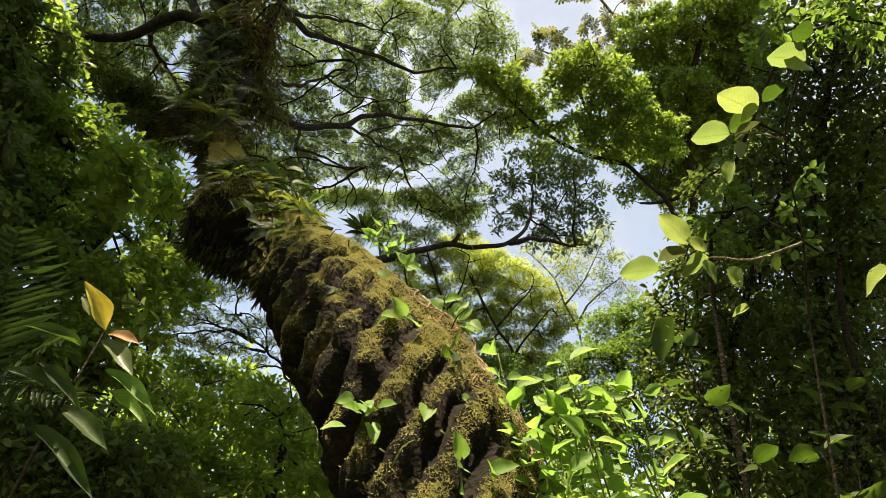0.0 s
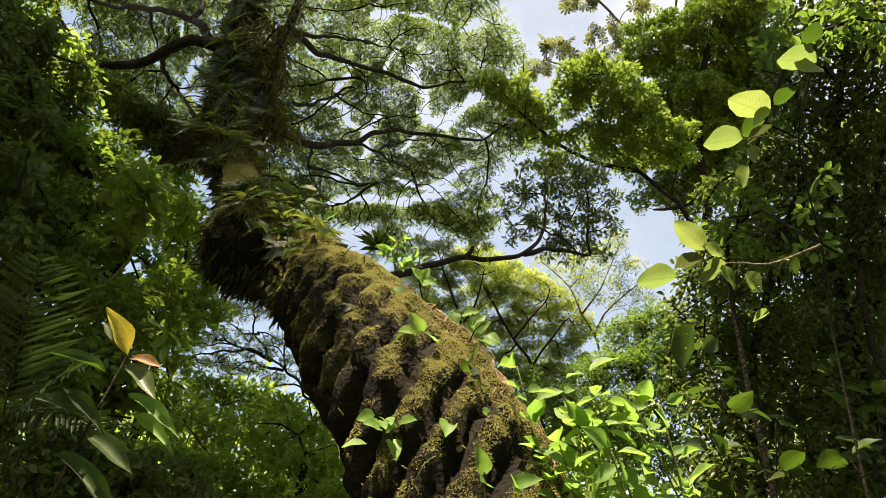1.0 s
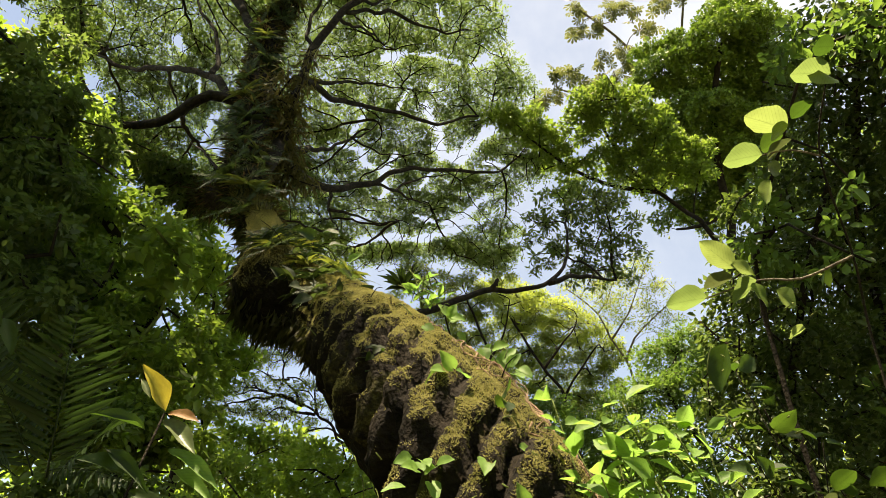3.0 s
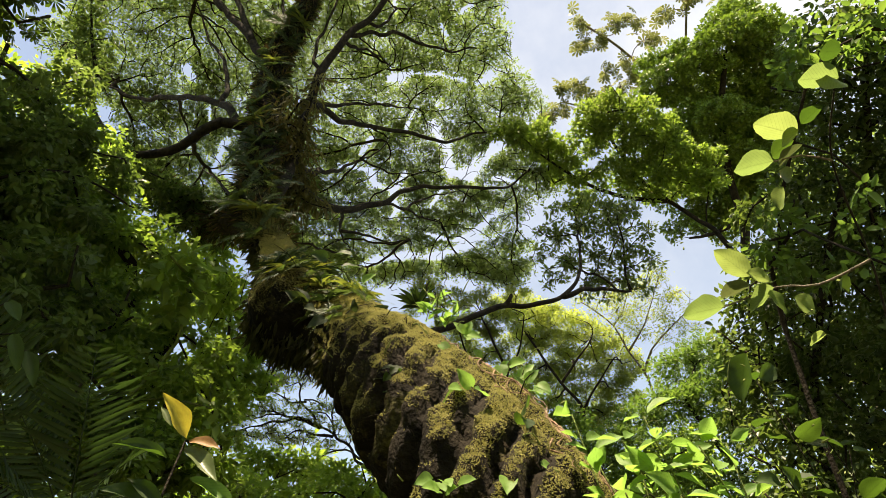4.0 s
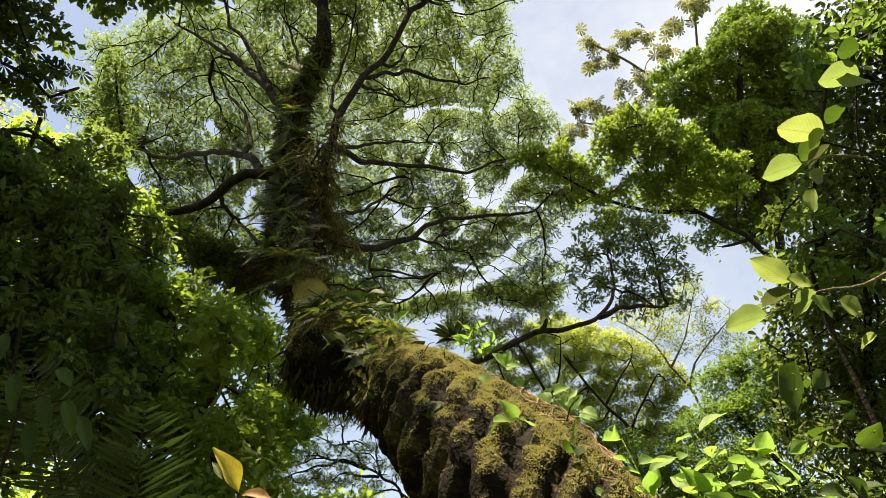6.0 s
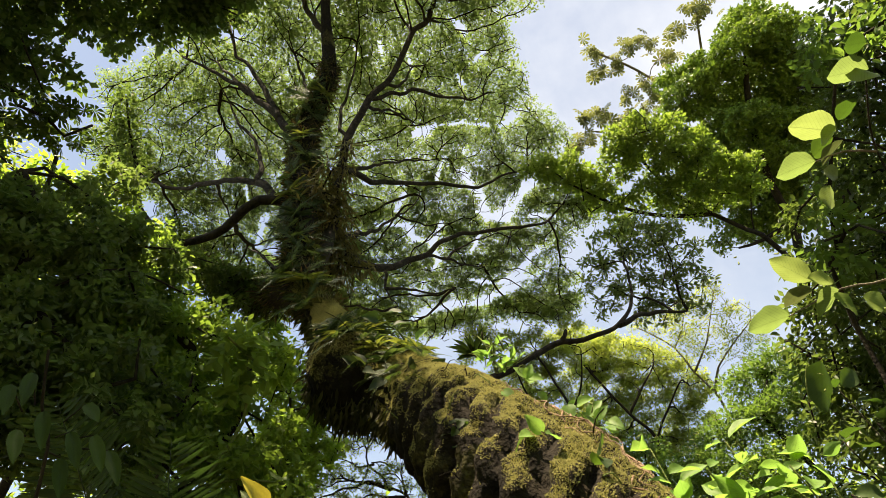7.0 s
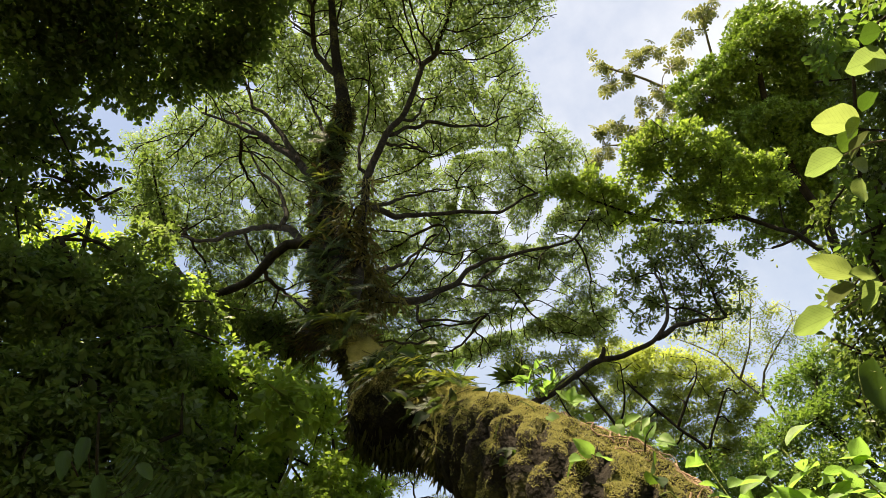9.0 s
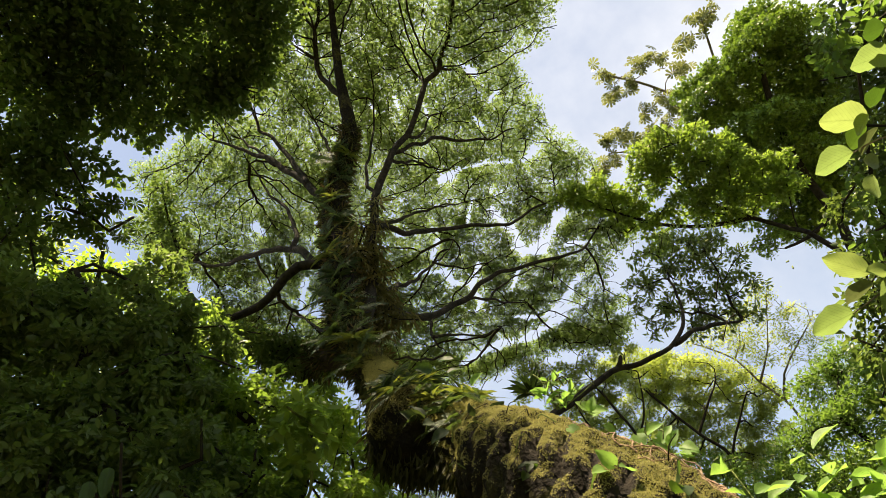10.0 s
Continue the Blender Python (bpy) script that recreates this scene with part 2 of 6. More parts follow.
LOBE = (np.array([[0, 0, 0], [0.5, 0.3, 0.06], [0.84, 0.46, 0.05], [1, 0, -0.1], [0.84, -0.46, 0.05], [0.5, -0.3, 0.06]]),
        [[0, 1, 2, 3], [0, 3, 4, 5]], 4)
KITE = (np.array([[0, 0, 0], [0.45, 0.5, 0.12], [1, 0, -0.1], [0.45, -0.5, 0.12]]), [[0, 1, 2], [0, 2, 3]], 3)
TUFT = (np.array([[0, 0.5, 0], [1, 0, 0], [0, -0.5, 0]]), [[0, 1, 2]], 3)
BLADE = (np.array([[0, 0, 0], [0.28, 0.43, 0.1], [0.66, 0.40, 0.06], [1, 0, -0.16], [0.66, -0.40, 0.06], [0.28, -0.43, 0.1]]),
         [[0, 1, 2, 3], [0, 3, 4, 5]], 4)


def leaves(name, pos, axis, up, length, width, shape=KITE):
    """One mesh of many small leaves, each folded along its rib."""
    tpl, faces, size = shape
    a = unit(axis)
    s = unit(np.cross(a, up))
    n = np.cross(s, a)
    length, width = np.broadcast_to(length, len(pos)), np.broadcast_to(width, len(pos))
    v = (pos[:, None] + a[:, None] * (tpl[None, :, 0:1] * length[:, None, None])
         + s[:, None] * (tpl[None, :, 1:2] * width[:, None, None]) + n[:, None] * (tpl[None, :, 2:3] * width[:, None, None]))
    f = np.asarray(faces)[None] + (np.arange(len(pos)) * len(tpl))[:, None, None]
    return mesh_np(name, v, f, size)


def tubes(name, paths, sides=6):
    """One mesh of round tapering stems; paths: (points, radii)."""
    vs, fs, base = [], [], 0
    ring = np.linspace(0, 2 * np.pi, sides, endpoint=False)
    for pts, rad in paths:
        pts, rad = np.asarray(pts, float), np.asarray(rad, float)
        if len(pts) < 2:
            continue
        pts = np.vstack([pts[0] - unit(pts[1] - pts[0]) * rad[0] * 0.5, pts, pts[-1] + unit(pts[-1] - pts[-2]) * rad[-1]])
        rad = np.concatenate([[rad[0] * 0.05], rad, [rad[-1] * 0.05]])
        d = unit(np.gradient(pts, axis=0))
        ref = np.array([0.31, 0.21, 0.93]) if abs(d[:, 2]).mean() < 0.85 else np.array([0.95, 0.2, 0.1])
        u = unit(np.cross(d, ref))
        w = np.cross(d, u)
        v = pts[:, None] + rad[:, None, None] * (np.cos(ring)[None, :, None] * u[:, None] + np.sin(ring)[None, :, None] * w[:, None])
        vs.append(v.reshape(-1, 3))
        k, j = np.meshgrid(np.arange(len(pts) - 1), np.arange(sides), indexing="ij")
        j2 = (j + 1) % sides
        fs.append((np.stack([k * sides + j, k * sides + j2, (k + 1) * sides + j2, (k + 1) * sides + j], -1) + base).reshape(-1, 4))
        base += len(pts) * sides
    return mesh_np(name, np.concatenate(vs), np.concatenate(fs), 4)


def spline(pts, step=0.3):
    """Points along a smooth curve through the given ones."""
    p = np.asarray(pts, float)
    q = np.vstack([2 * p[0] - p[1], p, 2 * p[-1] - p[-2]])
    out = []
    for i in range(1, len(q) - 2):
        n = max(2, int(np.linalg.norm(q[i + 1] - q[i]) / step))
        t = np.linspace(0, 1, n, endpoint=False)[:, None]
        a, b, c, d = q[i - 1], q[i], q[i + 1], q[i + 2]
        out.append(0.5 * (2 * b + (c - a) * t + (2 * a - 5 * b + 4 * c - d) * t ** 2 + (3 * b - a - 3 * c + d) * t ** 3))
    out.append(p[-1:])
    return np.concatenate(out)


def spline_at(pts, step=0.3):
    """For each point of spline(): how many of the given points lie before it."""
    p = np.asarray(pts, float)
    out = []
    for i in range(len(p) - 1):
        n = max(2, int(np.linalg.norm(p[i + 1] - p[i]) / step))
        out.append(i + np.linspace(0, 1, n, endpoint=False))
    out.append(np.array([len(p) - 1.0]))
    return np.concatenate(out)


def rough_line(pts, amount):
    """A curve made gnarled."""
    k = len(pts)
    w = rng.normal(0, 1, (k, 3))
    for _ in range(2):
        w[1:-1] = (w[:-2] + w[1:-1] * 2 + w[2:]) / 4
    w *= np.minimum(1, np.arange(k) / 3)[:, None]
    return pts + w * amount


def grow(limbs, targets, tip=0.012, power=0.45, step=0.4, wiggle=0.06):
    """Branches that creep from given limbs (points, start radius, end radius) towards all targets, forking as they go."""
    pos, par, minr, chains = [], [], [], []
    for pts, r0, r1 in limbs:
        line = rough_line(spline(pts, step), wiggle * 0.35)
        start = len(pos)
        for k, p in enumerate(line):
            pos.append(p)
            par.append(start + k - 1 if k else -1)
            minr.append(r0 + (r1 - r0) * (k / (len(line) - 1)) ** 0.8)
        chains.append(list(range(start, len(pos))))
    base = len(pos)
    pos = np.array(pos)
    par = np.array(par)
    t = np.asarray(targets, float).reshape(-1, 3)
    if len(t):
        near = np.full(len(t), 1e9)
        who = np.zeros(len(t), int)
        ends = {c[-1] for c in chains}
        sprout = np.array([k for k in range(base) if k in ends or k % 4 == 2])
        for a in range(0, len(sprout), 400):
            d = np.linalg.norm(t[:, None] - pos[None, sprout[a:a + 400]], axis=2)
            m = d.min(1)
            k = sprout[d.argmin(1) + a]
            who[m < near] = k[m < near]
            near = np.minimum(near, m)
        alive = np.ones(len(t), bool)
        for _ in range(160):
            idx = np.flatnonzero(alive)
            if not len(idx):
                break
            pull = np.zeros((len(pos), 3))
            np.add.at(pull, who[idx], unit(t[idx] - pos[who[idx]]))
            src = np.unique(who[idx])
            way = unit(pull[src])
            back = np.where(par[src] >= 0, par[src], src)
            way = unit(way + 0.45 * unit(pos[src] - pos[back]) + rng.normal(0, wiggle * 1.6, way.shape))
            fresh = pos[src] + way * step
            n0 = len(pos)
            pos = np.vstack([pos, fresh])
            par = np.concatenate([par, src])
            d = np.linalg.norm(t[idx][:, None] - fresh[None], axis=2)
            m = d.min(1)
            better = m < near[idx]
            who[idx[better]] = d.argmin(1)[better] + n0
            stuck = ~better & (rng.random(len(idx)) < 0.4)
            near[idx] = np.minimum(near[idx], m)
            alive[idx[stuck]] = False
            alive &= near > step * 0.8
    n = len(pos)
    kids = [[] for _ in range(n)]
    for k in range(n):
        if par[k] >= 0:
            kids[par[k]].append(k)
    weight = np.zeros(n)
    for k in range(n - 1, -1, -1):
        if not kids[k]:
            weight[k] += 1
        if par[k] >= 0:
            weight[par[k]] += weight[k]
    rad = tip * np.maximum(weight, 1) ** power
    rad[:base] = np.maximum(np.minimum(rad[:base], np.array(minr) * 1.3), np.array(minr))
    out = [(pos[c], rad[c]) for c in chains]
    starts = [(p, k) for p in range(base) for k in kids[p] if k >= base]
    while starts:
        p, k = starts.pop()
        c = [p, k]
        while kids[c[-1]]:
            ch = sorted(kids[c[-1]], key=lambda q: -weight[q])
            starts.extend((c[-1], q) for q in ch[1:])
            c.append(ch[0])
        r = rad[c].copy()
        r[0] = min(r[0], r[1] * 1.25)
        out.append((pos[c], r))
    return out


def lumps(pads, density, flat=0.5, shell=0.0, upper=0.0, cells=0, gap=0.1, ragged=0.35, shy=0.0):
    """Leaf places in clumps (x, y, z, radius): points, and the way out of the clump."""
    ps, ds = [], []
    dens = np.broadcast_to(density, len(pads))
    for nth, (x, y, z, r) in enumerate(pads):
        n = int(dens[nth] * np.pi * r * r)
        d = unit(rng.normal(0, 1, (n, 3)))
        if upper:
            flip = (d[:, 2] < 0) & (rng.random(n) < upper)
            d[flip, 2] *= -1
        rad = (shell + (1 - shell) * rng.random(n)) if shell else rng.random(n) ** 0.42
        ph = rng.uniform(0, 6.28, 6)
        az = np.arctan2(d[:, 1], d[:, 0])
        wob = (np.sin(az * 3 + ph[0]) + np.sin(az * 5 + ph[1]) * 0.8 + np.sin(az * 9 + ph[2]) * 0.5 + np.sin(d[:, 2] * 6 + ph[3])) / 3
        p = d * (rad * r * (1 + ragged * wob))[:, None]
        p[:, 2] *= flat
        keep = np.ones(n, bool)
        if cells:
            seeds = rng.uniform(-r, r, (cells, 2))
            dd = np.sort(np.linalg.norm(p[:, None, :2] - seeds[None], axis=2), axis=1)
            keep = (dd[:, 1] - dd[:, 0]) > gap * r
            p[:, 2] += 0.1 * r * np.sin(dd[:, 0] / r * 6)
        p += np.array([x, y, z])
        if shy:
            c = np.array(pads)
            dd = np.linalg.norm(p[:, None] - c[None, :, :3], axis=2) / c[None, :, 3]
            own = np.linalg.norm(p - np.array([x, y, z]), axis=1) / r
            me = np.argmin(np.linalg.norm(c[:, :3] - np.array([x, y, z]), axis=1))
            dd[:, me] = 9
            keep &= dd.min(1) - own > shy * (0.65 + 0.7 * rng.random(n))
        ps.append(p[keep])
        ds.append(d[keep])
    return np.concatenate(ps), np.concatenate(ds)


def foliage(name, pads, density, length, width, shape=KITE, droop=0.2, tilt=0.6, spread=0.25, dome=0.0, **kw):
    p, d = lumps(pads, density, **kw)
    n = len(p)
    axis = d * np.array([1, 1, 0.5]) + rng.normal(0, 0.7, (n, 3)) - np.array([0, 0, droop])
    up = np.array([0, 0, 1.0]) * (1 - dome) + d * dome + rng.normal(0, tilt, (n, 3))
    k = np.exp(rng.normal(0, spread, n))
    return leaves(name, p, axis, up, length * k, width * k, shape), p


def clustered(pads, count, frac, out=0.72, low=-0.45):
    """Each clump broken up into smaller rounded ones over its upper side."""
    res = []
    for x, y, z, r in pads:
        a0 = rng.uniform(0, 6.28)
        for k in range(count):
            h = low + (1 - low) * (k + 0.5) / count
            a = a0 + k * 2.4 + rng.uniform(-0.3, 0.3)
            w = math.sqrt(max(0.0, 1 - h * h))
            o = out * rng.uniform(0.8, 1.1) * r
            res.append((x + o * w * math.cos(a), y + o * w * math.sin(a), z + o * h * 0.9, r * frac * rng.uniform(0.75, 1.2)))
    return res


def pick(p, count):
    return p[rng.choice(len(p), min(count, len(p)), replace=False)]


def tree(name, label, category, at, limbs, pads, twigs, mat, bark, density, length, width, tip=0.012, sides=5, power=0.45,
         wiggle=0.06, leaf_name="crown", step=0.4, **kw):
    """A tree or bush: limbs, the branches grown from them, and a crown of many leaves."""
    ob = thing(name, at, label, category)
    me, p = foliage(leaf_name, pads, density, length, width, **kw)
    net = grow([(np.array(a), b, c) for a, b, c in limbs], pick(p, twigs), tip, power, step, wiggle)
    for pts, rad in net[:len(limbs)]:
        part("limb" if rad.max() < 0.2 else "trunk", tubes("limb", [(pts, rad)], 10), bark, ob)
    if net[len(limbs):]:
        tagged(part("branchwork", tubes("branchwork", net[len(limbs):], sides), bark, ob), kind="stuff")
    tagged(part(leaf_name, me, mat, ob), kind="stuff")
    return ob


# ---- ground ----
def build_ground():
    n = 90
    g = np.sign(np.linspace(-1, 1, n)) * np.abs(np.linspace(-1, 1, n)) ** 2.2 * 900
    x, y = np.meshgrid(g, g, indexing="ij")
    r = np.hypot(x, y)
    z = 0.18 * np.sin(x * 0.7 + 1) * np.cos(y * 0.55) + 0.02 * np.maximum(r - 12, 0) * (r < 200) + 3.76 * (r >= 200)
    k, j = np.meshgrid(np.arange(n - 1), np.arange(n - 1), indexing="ij")
    i = k * n + j
    me = mesh_np("ground", np.stack([x, y, z - 0.15], -1), np.stack([i, i + n, i + n + 1, i + 1], -1), 4)
    me.materials.append(M_SOIL)
    ob = new("ground", me)
    tagged(ob, "dark forest floor of soil and leaf litter", "ground", kind="structure")


build_ground()


# ---- the leaning rainforest tree ----
TRUNK = [(0.85, 2.85, -0.35), (0.21, 3.87, 2.01), (-0.26, 4.43, 3.00), (-0.82, 5.00, 3.73), (-1.45, 5.81, 4.60), (-2.31, 6.78, 5.60), (-3.22, 7.72, 7.08),
         (-4.00, 8.27, 8.46), (-4.45, 8.88, 10.71), (-4.83, 9.35, 13.63), (-4.34, 9.23, 15.68), (-4.32, 8.61, 17.74), (-4.02, 7.49, 19.71)]
TRUNK_R = [0.75, 0.57, 0.55, 0.51, 0.47, 0.44, 0.29, 0.29, 0.29, 0.26, 0.19, 0.12, 0.07]
CROWN_PADS = [
    (-5.07, 8.61, 20.50, 1.29), (-3.42, 9.12, 20.50, 1.28), (-1.82, 9.80, 20.50, 1.29), (-0.41, 10.31, 20.50, 0.96), (0.73, 10.49, 20.50, 0.71), (1.30, 10.05, 20.50, 0.67),
    (-6.12, 7.77, 20.50, 1.47), (-7.67, 7.50, 20.50, 1.49), (-3.46, 6.89, 20.50, 1.58), (-1.54, 7.68, 20.50, 1.58), (0.22, 8.59, 20.50, 1.43), (-6.99, 9.25, 20.50, 1.33),
    (-5.56, 10.33, 20.50, 1.44), (-3.72, 11.14, 20.50, 1.44), (-2.01, 11.90, 20.50, 1.45), (-0.57, 11.85, 20.50, 0.81), (0.06, 12.58, 20.50, 0.51), (-8.48, 9.04, 20.50, 1.36),
    (-8.70, 10.72, 20.50, 1.21), (-7.17, 11.81, 20.50, 1.51), (-5.24, 12.69, 20.50, 1.51), (-3.25, 13.60, 20.50, 1.52), (-1.56, 14.24, 20.50, 1.23), (-0.21, 14.32, 20.50, 0.78),
    (0.22, 14.70, 20.50, 0.50), (-10.60, 12.13, 20.50, 1.32), (-9.22, 13.07, 20.50, 1.60), (-7.52, 14.17, 20.50, 1.60), (-5.33, 14.91, 20.50, 1.59), (-3.50, 16.08, 20.50, 1.40),
    (-1.75, 16.29, 20.50, 1.08), (-0.58, 16.54, 20.50, 0.74), (0.48, 16.74, 20.50, 0.72), (1.10, 17.11, 20.39, 0.70), (-0.14, 17.51, 20.06, 1.21), (1.17, 18.03, 19.50, 1.01),
    (-11.86, 13.29, 19.85, 1.14), (-10.59, 14.27, 19.88, 1.54), (-8.86, 15.42, 19.85, 1.54), (-6.74, 16.45, 19.84, 1.54), (-4.66, 17.14, 19.85, 1.54), (-2.64, 17.42, 19.97, 1.36),
    (-0.79, 17.95, 19.62, 1.32), (0.56, 18.50, 19.04, 1.01), (1.49, 18.83, 18.62, 0.88), (2.04, 19.00, 18.37, 0.61), (-12.46, 14.28, 18.66, 1.05), (-11.29, 15.21, 18.66, 1.43),
    (-9.88, 16.05, 18.75, 1.32), (-7.67, 17.34, 18.60, 1.36), (-5.55, 17.94, 18.79, 1.43), (-3.70, 18.60, 18.57, 1.36), (-2.16, 18.84, 18.56, 1.05), (-0.96, 19.22, 18.23, 1.14),
    (-0.03, 19.69, 17.69, 0.70), (-12.42, 15.75, 17.32, 1.10), (-11.07, 16.62, 17.43, 1.36), (-9.45, 17.55, 17.47, 1.14), (-8.11, 18.22, 17.44, 1.36), (-6.13, 19.07, 17.30, 1.36),
    (-4.29, 19.73, 17.08, 1.36), (-2.59, 19.89, 17.24, 1.05), (-1.25, 19.99, 17.27, 1.01), (-2.88, 20.42, 16.48, 0.88), (-11.10, 17.62, 16.27, 1.36), (-9.23, 18.53, 16.44, 1.10),
    (-7.35, 19.54, 16.16, 1.32), (-6.01, 20.21, 15.85, 1.32), (-4.49, 20.73, 15.65, 0.99), (-2.97, 20.98, 15.67, 0.66), (-3.74, 20.89, 15.62, 0.70), (0.36, 20.71, 16.34, 0.92),
    (-0.91, 21.01, 15.89, 0.79), (0.46, 21.27, 15.51, 0.75), (-0.21, 21.14, 15.72, 0.79), (-1.89, 20.93, 15.92, 0.57), (-12.38, 11.86, 20.49, 0.99), (-13.14, 12.94, 19.22, 1.10),
]
# unseen overhead pads, added to shade the left-hand trees
CROWN_PADS += [(-5.5, 5.3, 20.6, 1.4), (-7.2, 6.2, 20.5, 1.4)]
CROWN_GAPS = [
    (0.31, [(-1.69, 18.14, 19.36), (-1.51, 18.86, 18.61), (-0.78, 18.97, 18.53), (0.30, 18.16, 19.41)]),
    (0.18, [(-2.21, 17.50, 19.95), (-1.73, 18.22, 19.27)]),
    (0.19, [(-3.66, 15.76, 20.50), (-3.16, 15.63, 20.50), (-2.80, 15.50, 20.50)]),
    (0.08, [(-2.80, 15.50, 20.50), (-1.77, 15.63, 20.50), (-0.88, 15.98, 20.50)]),
    (0.11, [(-5.99, 16.88, 19.71), (-5.25, 17.11, 19.71), (-3.76, 17.53, 19.67)]),
    (0.13, [(-4.50, 17.61, 19.43), (-4.96, 17.93, 18.98)]),
    (0.13, [(-5.75, 18.11, 18.54), (-4.63, 18.44, 18.52), (-4.49, 18.83, 18.13), (-3.86, 19.01, 18.07)]),
    (0.13, [(-3.36, 18.68, 18.55), (-3.90, 19.17, 17.87), (-3.66, 19.54, 17.48), (-3.98, 19.72, 17.17)]),
    (0.09, [(-3.21, 17.51, 19.79), (-2.75, 16.96, 20.38)]),
    (0.20, [(-5.13, 20.58, 15.65), (-4.02, 20.62, 15.94), (-3.32, 20.64, 16.08), (-2.40, 20.81, 16.02), (-1.48, 20.70, 16.29), (-0.63, 20.32, 16.88), (0.08, 19.91, 17.42)]),
    (0.11, [(-2.61, 20.23, 16.79), (-1.74, 20.47, 16.59)]),
    (0.20, [(-9.62, 16.52, 18.45), (-10.08, 17.08, 17.59), (-9.24, 17.60, 17.53)]),
    (0.11, [(-10.03, 15.43, 19.23), (-10.05, 16.02, 18.68)]),
    (0.18, [(-10.54, 14.26, 19.91), (-10.39, 14.60, 19.73)]),
    (0.26, [(-13.01, 14.55, 18.00), (-12.90, 15.05, 17.64)]),
    (0.13, [(-1.37, 11.32, 20.50), (-0.99, 11.94, 20.50)]),
    (0.12, [(-1.58, 13.52, 20.50), (-1.42, 13.95, 20.50)]),
    (0.10, [(-0.42, 12.80, 20.50), (-0.83, 13.10, 20.50)]),
    (0.06, [(-3.00, 12.38, 20.50), (-3.02, 13.07, 20.50)]),
    (0.10, [(-3.75, 11.65, 20.50), (-3.86, 12.09, 20.50)]),
    (0.12, [(-6.40, 12.32, 20.50), (-6.18, 12.58, 20.50)]),
    (0.22, [(-8.72, 9.81, 20.50), (-8.11, 10.27, 20.50)]),
    (0.15, [(-5.74, 7.70, 20.50), (-5.79, 8.96, 20.50)]),
    (0.09, [(-1.79, 19.14, 18.27), (-2.42, 19.61, 17.62)]),
    (0.11, [(0.04, 19.03, 18.47), (0.96, 19.16, 18.30)]),
    (0.19, [(0.12, 15.76, 20.50), (-0.48, 16.14, 20.50), (0.01, 15.70, 20.50)]),
    (0.18, [(-1.59, 20.48, 16.59), (-0.72, 20.47, 16.67)]),
    (0.11, [(-8.26, 18.51, 17.01), (-8.19, 18.75, 16.75)]),
    (0.09, [(-8.57, 15.31, 20.08), (-8.46, 15.80, 19.71)]),
    (0.09, [(-7.03, 16.06, 20.08), (-6.94, 16.36, 19.85)]),
    (0.06, [(-8.32, 11.54, 20.50), (-8.30, 11.87, 20.50)]),
    (0.06, [(-4.62, 11.57, 20.50), (-4.59, 11.96, 20.50)]),
    (0.26, [(-1.64, 21.46, 15.13), (-2.94, 21.51, 14.83), (-4.08, 21.44, 14.66)]),
    (0.22, [(-1.09, 21.48, 15.16), (0.63, 21.84, 14.59)]),
]
